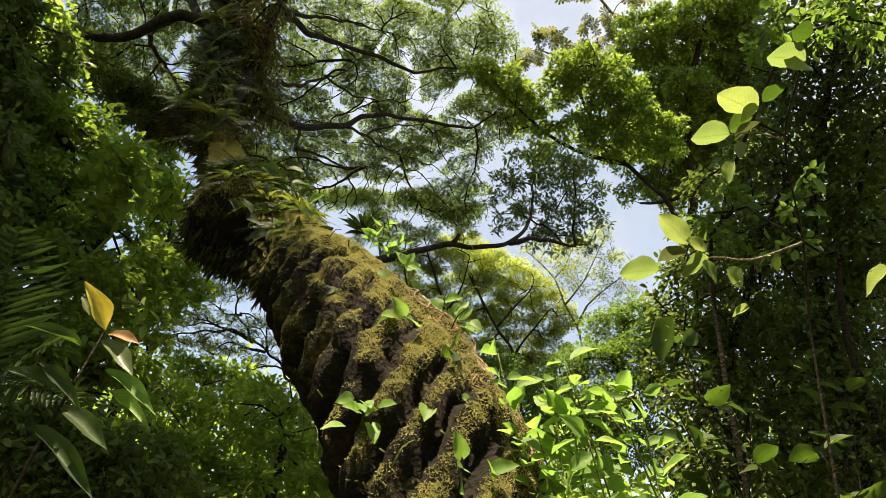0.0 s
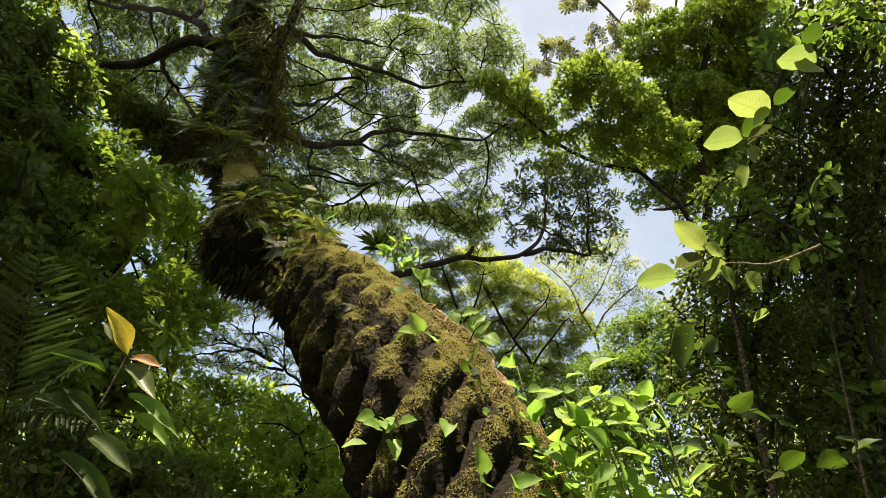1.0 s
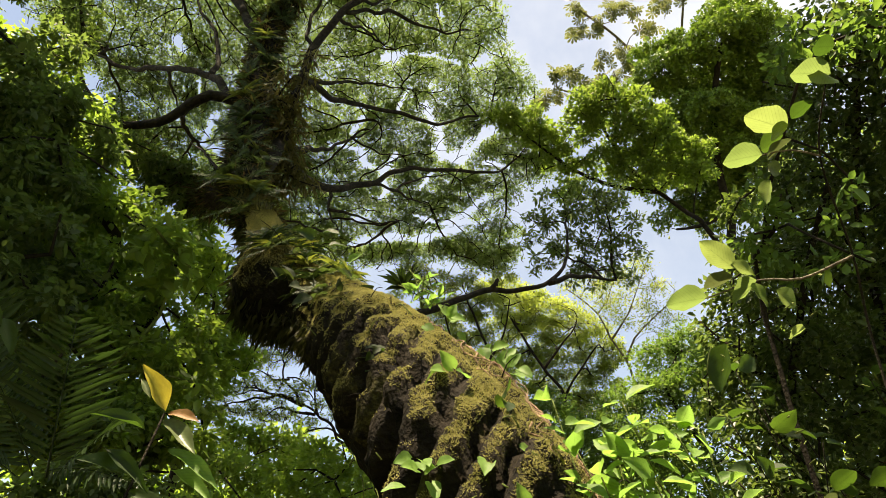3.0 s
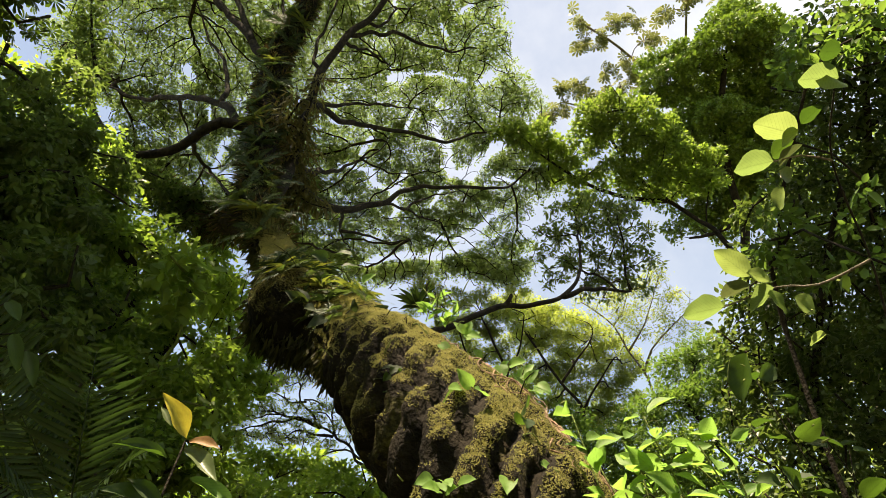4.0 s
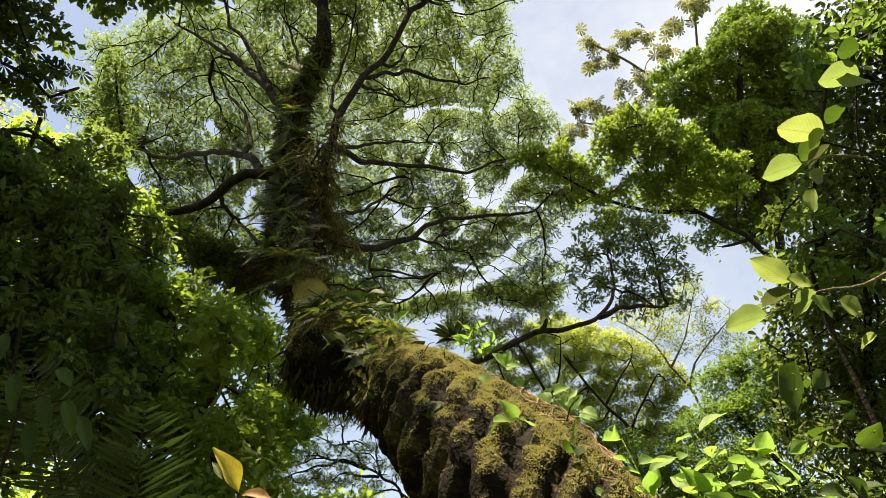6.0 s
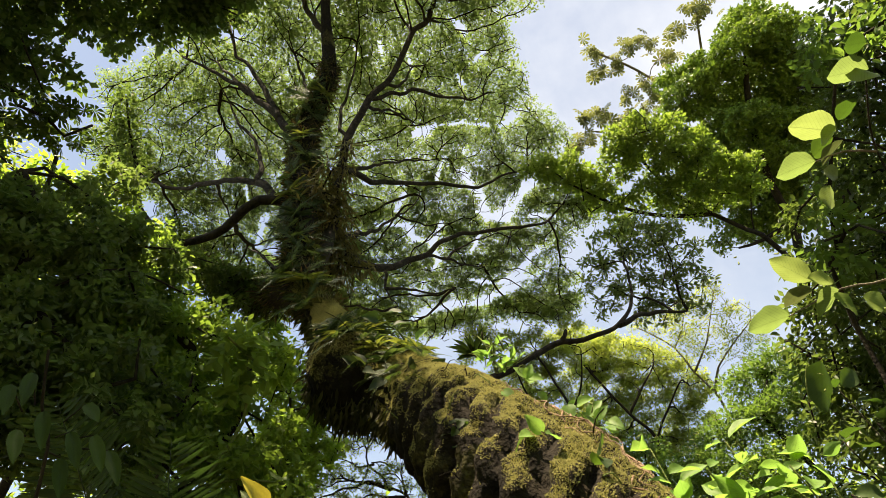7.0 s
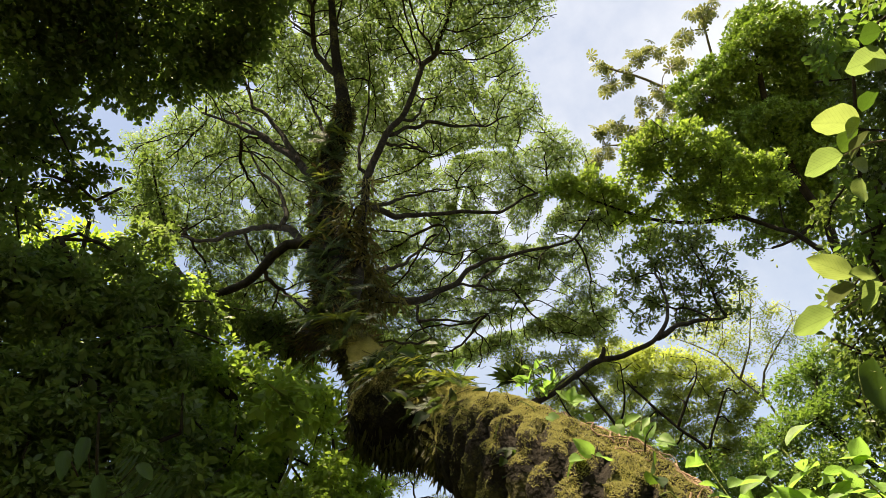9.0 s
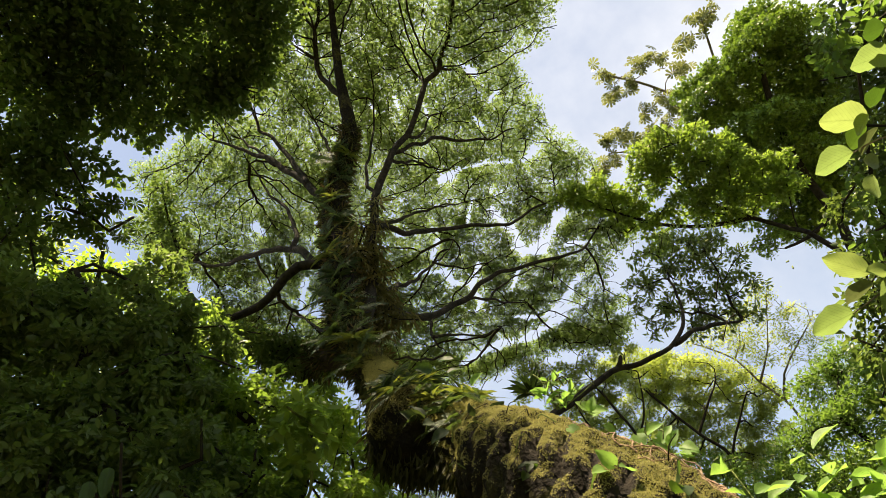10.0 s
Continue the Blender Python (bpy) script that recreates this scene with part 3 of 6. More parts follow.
BOUGHS = [
    ([(-3.57, 7.97, 7.71), (-4.56, 8.56, 8.36), (-5.48, 8.96, 9.01), (-6.61, 9.28, 9.97), (-7.46, 9.41, 10.85), (-8.17, 9.45, 11.56), (-8.63, 9.44, 12.13), (-8.90, 9.41, 12.61)], 0.24, 0.05),
    ([(-4.48, 8.92, 10.98), (-5.27, 8.66, 10.94), (-5.81, 8.71, 10.67), (-6.21, 8.77, 10.42), (-6.66, 8.70, 10.24), (-6.94, 8.56, 10.22)], 0.12, 0.07),
    ([(-4.83, 9.35, 13.63), (-5.66, 9.66, 14.74), (-6.28, 9.82, 15.74), (-6.76, 9.95, 16.27), (-7.20, 9.99, 17.06), (-7.84, 10.08, 17.78), (-8.77, 10.15, 18.82), (-9.76, 10.19, 19.78)], 0.13, 0.03),
    ([(-5.77, 9.69, 14.92), (-6.21, 9.91, 16.24), (-6.86, 10.07, 17.39), (-7.35, 10.14, 18.41), (-7.88, 10.19, 19.25), (-8.15, 10.20, 20.29), (-8.51, 10.15, 21.62)], 0.1, 0.025),
    ([(-7.00, 9.97, 16.70), (-8.29, 10.47, 18.94), (-9.55, 10.80, 20.80)], 0.05, 0.015),
    ([(-4.63, 8.88, 10.97), (-5.49, 9.55, 12.10), (-6.30, 10.08, 13.20), (-7.11, 10.58, 13.99), (-8.33, 11.33, 14.94), (-9.31, 11.90, 15.62), (-10.34, 12.45, 16.27), (-12.13, 13.03, 17.70)], 0.12, 0.025),
    ([(-6.30, 10.08, 13.20), (-6.71, 10.72, 14.79), (-7.28, 11.11, 16.12), (-8.02, 11.42, 17.30), (-8.44, 11.61, 18.24), (-9.39, 11.88, 20.22)], 0.06, 0.015),
    ([(-8.33, 11.33, 14.94), (-8.98, 12.67, 15.65), (-9.66, 14.55, 16.54)], 0.04, 0.012),
    ([(-4.04, 8.33, 8.66), (-5.76, 10.33, 10.70), (-6.50, 11.12, 11.79), (-7.38, 11.92, 12.86)], 0.05, 0.012),
    ([(-4.33, 8.84, 16.99), (-4.97, 9.06, 18.26), (-5.33, 9.16, 19.58), (-5.53, 9.25, 21.21), (-6.11, 9.22, 22.91)], 0.1, 0.03),
    ([(-5.41, 9.19, 20.17), (-6.06, 8.96, 21.12), (-6.45, 8.72, 21.89)], 0.04, 0.015),
    ([(-4.00, 8.27, 8.46), (-3.93, 8.94, 9.53), (-4.01, 9.38, 10.78), (-4.08, 9.84, 12.76), (-3.97, 10.07, 14.15), (-3.78, 10.23, 15.12), (-3.51, 10.38, 16.01), (-3.20, 10.57, 16.70), (-2.89, 10.65, 17.59), (-2.55, 10.65, 18.70), (-2.36, 10.65, 19.21), (-1.96, 10.79, 19.80), (-1.62, 10.69, 20.79), (-1.27, 10.47, 22.02)], 0.15, 0.05),
    ([(-2.00, 10.77, 19.75), (-1.51, 11.98, 21.13), (-0.97, 13.55, 22.55)], 0.04, 0.012),
    ([(-2.46, 10.65, 18.93), (-2.85, 11.02, 20.76), (-3.13, 11.27, 22.54)], 0.035, 0.012),
    ([(-3.56, 10.36, 15.85), (-3.01, 11.27, 17.05), (-2.71, 11.65, 17.63), (-2.30, 12.46, 18.27), (-1.81, 13.12, 18.94), (-1.21, 13.99, 19.64), (-0.55, 14.55, 20.48), (0.26, 15.36, 21.26)], 0.06, 0.015),
    ([(-3.20, 10.57, 16.70), (-3.00, 11.43, 17.71), (-2.78, 12.15, 19.41), (-2.18, 13.41, 21.35)], 0.04, 0.012),
    ([(-3.66, 10.30, 15.52), (-3.51, 12.52, 17.82), (-3.15, 14.95, 20.06)], 0.04, 0.012),
    ([(-4.08, 9.84, 12.76), (-3.87, 10.84, 13.50), (-3.67, 11.68, 14.06), (-3.39, 12.40, 14.66), (-2.94, 13.34, 15.46), (-2.29, 14.57, 16.36), (-1.69, 15.57, 17.03), (-1.12, 16.21, 17.78), (-0.24, 17.01, 18.90), (0.64, 17.86, 19.71)], 0.09, 0.02),
    ([(-4.06, 9.93, 12.83), (-3.99, 11.83, 14.90), (-3.83, 13.03, 16.25), (-3.47, 14.64, 17.94), (-2.83, 16.70, 19.93)], 0.05, 0.014),
    ([(-3.96, 9.10, 9.98), (-4.25, 11.60, 12.27), (-4.27, 13.69, 14.31), (-4.20, 15.18, 16.10), (-4.08, 16.02, 17.02), (-3.82, 17.49, 18.99)], 0.065, 0.014),
    ([(-4.20, 15.18, 16.10), (-3.54, 16.86, 16.93), (-3.03, 17.59, 17.59), (-2.43, 18.36, 18.31)], 0.03, 0.012),
    ([(-4.00, 9.30, 10.55), (-4.02, 10.12, 10.88), (-4.18, 11.03, 11.11), (-4.08, 11.77, 11.41), (-3.79, 12.70, 12.01), (-3.48, 13.37, 12.61), (-3.13, 14.03, 13.26), (-2.67, 14.70, 14.23), (-2.21, 15.33, 14.88), (-1.56, 16.19, 15.56), (-0.65, 17.22, 16.42), (0.15, 18.04, 17.07), (0.88, 18.58, 17.82), (1.80, 19.07, 19.08)], 0.13, 0.02),
    ([(-3.13, 14.03, 13.26), (-2.76, 15.55, 14.24), (-2.46, 16.39, 15.22), (-1.95, 17.51, 16.40), (-1.17, 18.94, 17.78)], 0.045, 0.012),
    ([(-2.79, 15.41, 14.15), (-2.40, 17.88, 15.67), (-1.96, 19.65, 16.82)], 0.035, 0.012),
    ([(-3.82, 12.62, 11.95), (-4.54, 15.21, 13.16), (-4.72, 17.39, 14.12)], 0.045, 0.012),
    ([(-4.47, 14.98, 13.05), (-4.04, 16.51, 14.00), (-3.58, 17.86, 14.72), (-2.97, 19.15, 15.65)], 0.04, 0.012),
    ([(-4.61, 9.30, 14.56), (-5.46, 10.20, 16.99), (-6.26, 10.93, 19.49), (-6.98, 11.39, 21.53)], 0.05, 0.014),
    ([(-3.98, 10.05, 14.03), (-4.38, 10.32, 15.18), (-4.38, 10.69, 16.71), (-4.35, 11.06, 19.15), (-4.18, 11.23, 22.38)], 0.04, 0.012),
]
CROWN_FOOT = np.array([0.0, 0.0, 1.6])          # the crown fans out from near the tree's foot
FURROW = unit(np.array([0.95, -0.21, -0.28]))   # across the furrows of the bark, which also stand in for shadow stripes
LIP = unit(np.array([-0.78, -0.6, 0.12]))       # the side on which a shelf of roots juts out at the bend


def in_gap(p):
    """Which places lie in the bare channels between the leaf platforms."""
    hit = np.zeros(len(p), bool)
    sway = 0.8 + 0.3 * np.sin(p[:, 0] * 5.1 + np.sin(p[:, 1] * 4.3)) + 0.25 * np.sin(p[:, 1] * 11.0 + p[:, 0] * 7.0)
    for half, line in CROWN_GAPS:
        line = np.array(line)
        for a, b in zip(line[:-1], line[1:]):
            way = unit((a + b) / 2 - CROWN_FOOT)
            q, d = p - a, b - a
            q = q - (q @ way)[:, None] * way
            d = d - (d @ way) * way
            t = np.clip((q @ d) / (d @ d), 0, 1)
            hit |= np.linalg.norm(q - t[:, None] * d, axis=1) < half * sway
    return hit


def crown_leaves():
    """The umbrella crown: rounded sprays of small leaves packed side by side, parted by bare channels."""
    pads = np.array(CROWN_PADS)
    weight = pads[:, 3] ** 2 / np.sum(pads[:, 3] ** 2)
    n = 11000
    who = rng.choice(len(pads), n, p=weight)
    ang, rad = rng.uniform(0, 6.283, n), np.sqrt(rng.random(n)) * pads[who, 3]
    c = np.stack([pads[who, 0] + np.cos(ang) * rad, pads[who, 1] + np.sin(ang) * rad * 1.3, np.zeros(n)], -1)
    d2 = ((c[:, None, :2] - pads[None, :, :2]) ** 2).sum(2) + 0.15
    c[:, 2] = (pads[None, :, 2] / d2 ** 2).sum(1) / (1 / d2 ** 2).sum(1) + rng.normal(0, 0.16, n)
    c = c[~in_gap(c)]
    keep = []
    for k in range(len(c)):
        if not keep or np.min(((c[keep] - c[k]) ** 2).sum(1)) > 0.36 ** 2:
            keep.append(k)
    c = c[keep]
    ps, ups = [], []
    for x, y, z in c:
        r = rng.uniform(0.34, 0.56)
        m = int((360 if y < 6.5 else 460 if z > 19.6 else 730) * r * r * np.pi)
        a = rng.uniform(0, 6.283, m)
        f = np.sqrt(rng.random(m))
        edge = 1 + 0.16 * np.sin(a * 5 + rng.uniform(0, 6)) + 0.1 * np.sin(a * 8 + rng.uniform(0, 6))
        p = np.stack([np.cos(a) * f * r * edge, np.sin(a) * f * r * edge * 1.15, r * (0.55 * np.sqrt(1 - f * f * 0.98) - 0.25 * rng.random(m))], -1)
        ps.append(p + np.array([x, y, z]))
        ups.append(np.stack([p[:, 0] / r, p[:, 1] / r, np.full(m, 0.9)], -1))
    p, up = np.concatenate(ps), np.concatenate(ups)
    ok = ~in_gap(p)
    p, up = p[ok], up[ok]
    m = len(p)
    k = np.exp(rng.normal(0, 0.25, m))
    ax = rng.normal(0, 0.7, (m, 3)) * np.array([1, 1, 0.6]) - np.array([0, 0, 0.15])
    me = leaves("crown", p, ax, up + rng.normal(0, 0.5, (m, 3)), 0.068 * k, 0.049 * k)
    tg = np.repeat(c, 8, axis=0)
    tg = tg + rng.normal(0, 0.24, tg.shape) * np.array([1, 1, 0.3]) - np.array([0, 0, 0.2])
    return me, tg


def build_main_tree():
    ob = thing("rainforest_tree", (0.85, 2.85, 0.0), "huge leaning rainforest tree with mossy trunk and spreading umbrella crown", "tree")
    line = spline(TRUNK, 0.05)
    r = np.interp(spline_at(TRUNK, 0.05), np.arange(len(TRUNK)), TRUNK_R)
    at = spline_at(TRUNK, 0.05)
    sides = 72
    d = unit(np.gradient(line, axis=0))
    u = unit(np.cross(d, np.array([0.2, 1.0, 0.1])))
    w = np.cross(d, u)
    ring = np.linspace(0, 2 * np.pi, sides, endpoint=False)
    v = np.zeros((len(line), sides, 3))
    groove = np.zeros((len(line), sides))
    for k in range(len(line)):
        for j in range(sides):
            n = np.cos(ring[j]) * u[k] + np.sin(ring[j]) * w[k]
            q = line[k] + n * r[k]
            big = noise.noise(Vector(q * 1.1)) * 0.09 + noise.noise(Vector(q * 3.1)) * 0.05
            ridge = abs(noise.noise(Vector((ring[j] * 2.2, k * 0.012, 3.0)))) * 0.2
            fine = noise.noise(Vector(q * 11.0)) * 0.035
            fold = math.cos(2 * math.pi * (q @ FURROW + 0.12 * noise.noise(Vector(q * 1.5)) + 0.03 * noise.noise(Vector(q * 5.0))) / 0.27)
            side = min(1.0, max(0.0, (n @ np.array([-0.32, -0.94, -0.1]) - 0.1) / 0.5))
            facing = side * min(1.0, max(0.0, (4.1 - at[k]) / 0.6)) * (0.8 + 0.5 * noise.noise(Vector(q * 0.9)))
            flute = max(0.0, fold) ** 0.9 * 0.30 * facing
            groove[k, j] = max(0.0, fold) * facing
            lip = 0.42 * math.exp(-((at[k] - 4.75) / (0.5 if at[k] > 4.75 else 0.24)) ** 2) * max(0.0, n @ LIP) ** 1.5
            lip -= 0.2 * math.exp(-((at[k] - 4.2) / 0.5) ** 2) * max(0.0, n @ LIP)
            v[k, j] = line[k] + n * (lip + r[k] * (1.0 + big + ridge - flute) + fine * min(1, r[k] * 2))
    k, j = np.meshgrid(np.arange(len(line) - 1), np.arange(sides), indexing="ij")
    j2 = (j + 1) % sides
    me = mesh_np("trunk", v, np.stack([k * sides + j, k * sides + j2, (k + 1) * sides + j2, (k + 1) * sides + j], -1), 4)
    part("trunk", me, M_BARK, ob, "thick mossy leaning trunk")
    cm, tg = crown_leaves()
    net = grow([(np.array(a), b, c) for a, b, c in BOUGHS], tg, 0.0095, 0.42, 0.24, wiggle=0.15)
    for pts, rad in net[:len(BOUGHS)]:
        part("limb", tubes("limb", [(pts, rad)], 12), M_LIMB, ob)
    tagged(part("branchwork", tubes("branchwork", net[len(BOUGHS):], 5), M_LIMB, ob), kind="stuff")
    tagged(part("crown", cm, M_CROWN, ob), kind="stuff")
    return ob, line, r, v, groove


MAIN, T_LINE, T_RAD, T_SKIN, T_GROOVE = build_main_tree()
T_AT = spline_at(TRUNK, 0.05)


_du = np.roll(T_SKIN, -1, axis=1) - np.roll(T_SKIN, 1, axis=1)
_dv = np.gradient(T_SKIN, axis=0)
T_NORMAL = unit(np.cross(_du, _dv))
T_NORMAL = T_NORMAL * np.sign((T_NORMAL * (T_SKIN - T_LINE[:, None])).sum((1, 2)).mean())


def along(c):
    return int(np.argmin(np.abs(T_AT - c)))


# ---- trees behind ----
tree("dense_tree", "tall dense tree with rounded dark green leaf domes", "tree", (14.0, 22.0, 0.2),
     [([(14.0, 22.0, 0.0), (13.8, 22.0, 9.0), (9.66, 20.85, 14.58), (9.28, 20.13, 16.84), (8.82, 19.07, 18.41), (8.66, 17.78, 20.30), (8.76, 16.46, 21.71)], 0.42, 0.1),
      ([(9.28, 20.13, 16.84), (8.11, 20.31, 16.39), (7.29, 20.43, 16.30)], 0.12, 0.04)],
     clustered([(8.73, 16.07, 21.38, 1.30), (9.56, 16.00, 21.87, 1.04), (8.71, 16.03, 22.76, 0.87), (7.53, 16.89, 22.01, 0.95), (6.80, 17.34, 21.06, 1.07), (7.73, 16.70, 21.00, 1.01), (6.54, 17.41, 22.18, 0.81), (8.32, 17.21, 19.11, 0.89), (7.92, 18.01, 19.70, 1.01), (9.59, 17.95, 19.23, 1.02), (10.10, 16.23, 22.79, 0.98), (9.42, 16.14, 23.44, 0.89), (10.70, 16.57, 22.22, 1.13), (7.23, 19.26, 19.29, 1.17), (8.40, 18.79, 18.33, 1.19), (9.63, 19.43, 18.22, 1.32), (6.28, 17.92, 20.98, 0.80), (11.13, 17.98, 20.75, 1.23)], 13, 0.3, 0.82, 0.0)
     + clustered([(10.09, 17.53, 21.72, 1.35), (11.11, 18.05, 21.58, 1.38), (9.09, 18.18, 21.63, 1.23), (7.63, 18.87, 21.02, 1.21), (9.77, 18.51, 20.68, 1.34), (8.40, 20.08, 20.03, 1.35), (9.95, 20.29, 19.65, 1.50), (11.16, 19.46, 19.86, 1.50), (6.85, 20.51, 19.27, 1.08), (7.71, 20.70, 18.68, 1.20), (8.75, 20.71, 18.15, 1.20), (7.57, 21.22, 17.39, 0.71), (8.76, 21.18, 17.54, 0.84), (9.70, 21.21, 17.83, 1.23), (10.78, 20.79, 18.56, 1.50)], 9, 0.42, 0.8, -0.5),
     200, M_DENSE, M_LIMB, 560, 0.135, 0.075, flat=0.9, shell=0.8, upper=0.75, ragged=0.14, droop=0.3, dome=1.0, tilt=0.2)
tree("bright_tree", "sunlit tree with bright yellow-green rounded crown", "tree", (11.0, 19.0, 0.0),
     [([(11.0, 19.0, 0.0), (10.6, 19.2, 8.0), (6.92, 16.23, 12.80), (6.25, 16.31, 13.97), (5.49, 16.33, 14.81), (4.65, 16.15, 15.67), (3.95, 15.59, 16.50), (3.48, 15.13, 17.08)], 0.2, 0.04),
      ([(5.49, 16.33, 14.81), (4.34, 16.23, 14.88), (3.29, 16.15, 15.28), (2.27, 15.84, 15.85), (1.40, 15.44, 16.40)], 0.08, 0.03)],
     clustered([(0.64, 15.12, 16.79, 0.55), (1.23, 15.21, 16.65, 0.63), (1.77, 15.42, 16.38, 0.55), (2.12, 15.60, 16.13, 0.52), (3.32, 14.58, 16.95, 0.55), (3.85, 14.48, 16.92, 0.63), (4.59, 14.57, 16.62, 0.63), (5.11, 14.79, 16.23, 0.63), (3.09, 15.13, 16.45, 0.67), (3.83, 15.10, 16.31, 0.74), (4.63, 15.24, 15.92, 0.74), (5.37, 15.23, 15.66, 0.67), (6.03, 15.15, 15.48, 0.55), (6.47, 15.04, 15.39, 0.44), (2.40, 15.92, 15.74, 0.55), (2.87, 16.16, 15.36, 0.55), (3.80, 15.90, 15.44, 0.67), (4.64, 15.90, 15.17, 0.67), (5.40, 15.82, 14.98, 0.59), (6.09, 15.67, 14.86, 0.52), (6.61, 15.50, 14.80, 0.44), (2.84, 16.57, 14.87, 0.44)], 9, 0.42, 0.85),
     320, M_GLOSS, M_LIMB, 640, 0.115, 0.058, shape=BLADE, flat=0.75, shell=0.45, upper=0.5, ragged=0.35, dome=0.9, tilt=0.25)
tree("olive_tree", "small-leaved grey-green tree on a long bare bough", "tree", (0.4, 9.0, 0.0),
     [([(0.4, 9.0, -0.1), (-0.05, 8.78, 3.58), (-0.60, 8.53, 5.01), (-1.13, 8.38, 5.93), (-0.72, 8.91, 6.51), (0.14, 9.65, 7.29), (1.20, 10.22, 7.78), (1.70, 10.71, 8.77)], 0.13, 0.03),
      ([(1.20, 10.22, 7.78), (1.92, 10.94, 8.35), (2.77, 11.73, 8.72)], 0.06, 0.015),
      ([(0.14, 9.65, 7.29), (0.27, 9.64, 7.49)], 0.05, 0.03)],
     clustered([(1.23, 11.84, 9.73, 0.42), (1.72, 11.57, 10.03, 0.50), (2.30, 11.39, 10.12, 0.55), (2.80, 11.31, 10.08, 0.47), (1.44, 11.24, 10.52, 0.32), (1.93, 11.86, 9.55, 0.50), (2.53, 11.82, 9.44, 0.50), (3.03, 11.63, 9.54, 0.37), (2.58, 12.08, 9.02, 0.37), (3.00, 12.01, 8.96, 0.25), (2.02, 12.16, 9.06, 0.32), (1.29, 12.12, 9.30, 0.27), (1.14, 11.58, 10.11, 0.30), (2.18, 11.09, 10.55, 0.37), (2.73, 11.05, 10.44, 0.32), (3.28, 11.69, 9.34, 0.20)], 6, 0.42, 0.85),
     800, M_OLIVE, M_LIMB, 720, 0.10, 0.042, tip=0.006, step=0.16, flat=0.7, ragged=0.5, wiggle=0.12)
tree("feathery_tree", "light yellow-green feathery tree in full sun", "tree", (4.0, 28.0, 0.3),
     [([(4.0, 28.0, 0.0), (3.21, 24.00, 9.50), (3.11, 23.53, 10.85), (2.38, 23.21, 11.82), (1.84, 23.04, 12.54), (1.41, 22.92, 13.31), (0.86, 22.71, 14.18)], 0.11, 0.03),
      ([(3.11, 23.53, 10.85), (3.73, 23.04, 11.79), (4.26, 22.70, 12.58)], 0.05, 0.02), ([(2.38, 23.21, 11.82), (3.01, 22.88, 12.62), (3.59, 22.78, 13.56)], 0.045, 0.02)],
     clustered([(1.46, 23.44, 14.87, 0.98), (0.42, 23.38, 15.06, 0.84), (2.49, 23.59, 14.45, 0.98), (3.62, 23.72, 13.92, 0.93), (4.60, 23.83, 13.38, 0.84), (2.05, 24.05, 13.65, 1.07), (3.18, 24.23, 13.02, 1.07), (4.28, 24.31, 12.48, 0.98), (1.14, 24.01, 13.86, 0.93), (5.14, 24.11, 12.55, 0.65), (2.29, 24.60, 12.42, 1.07), (3.62, 24.71, 11.79, 1.02), (4.70, 24.62, 11.56, 0.93), (1.16, 24.59, 12.63, 1.02), (1.41, 25.09, 11.39, 1.07), (2.75, 25.14, 10.99, 1.02), (4.05, 25.04, 10.77, 0.93)], 7, 0.48, 0.8),
     1100, M_FEATHER, M_LIMB, 840, 0.09, 0.04, tip=0.009, step=0.25, flat=0.55, ragged=0.4, wiggle=0.14)
tree("feathery_tree", "light yellow-green feathery tree with dark crooked branches", "tree", (0.5, 25.0, 0.2),
     [([(0.5, 25.0, 0.0), (0.87, 22.78, 9.02), (0.65, 22.33, 10.30), (0.32, 21.80, 11.57), (-0.11, 21.55, 12.57), (-0.45, 21.24, 13.56)], 0.09, 0.03),
      ([(0.65, 22.33, 10.30), (-0.28, 21.97, 11.19), (-1.02, 21.54, 12.08), (-1.38, 21.33, 13.11)], 0.05, 0.02), ([(0.32, 21.80, 11.57), (0.81, 21.44, 12.31), (1.00, 21.11, 13.54)], 0.045, 0.02)],
     clustered([(-2.63, 21.13, 14.67, 0.56), (-1.77, 21.40, 14.36, 0.73), (-0.69, 21.54, 14.22, 0.82), (0.19, 21.96, 13.50, 0.86), (-0.88, 22.06, 13.28, 0.90), (-1.74, 21.93, 13.43, 0.77), (-0.21, 22.54, 12.36, 0.95), (-1.27, 22.53, 12.31, 0.86), (0.45, 23.04, 11.23, 0.95), (-0.60, 23.05, 11.19, 0.86), (0.80, 21.30, 14.62, 0.47), (-0.04, 23.46, 10.16, 0.86), (-3.04, 21.43, 14.08, 0.43)], 7, 0.48, 0.8),
     1100, M_FEATHER, M_LIMB, 840, 0.09, 0.04, tip=0.009, step=0.25, flat=0.55, ragged=0.4, wiggle=0.14)
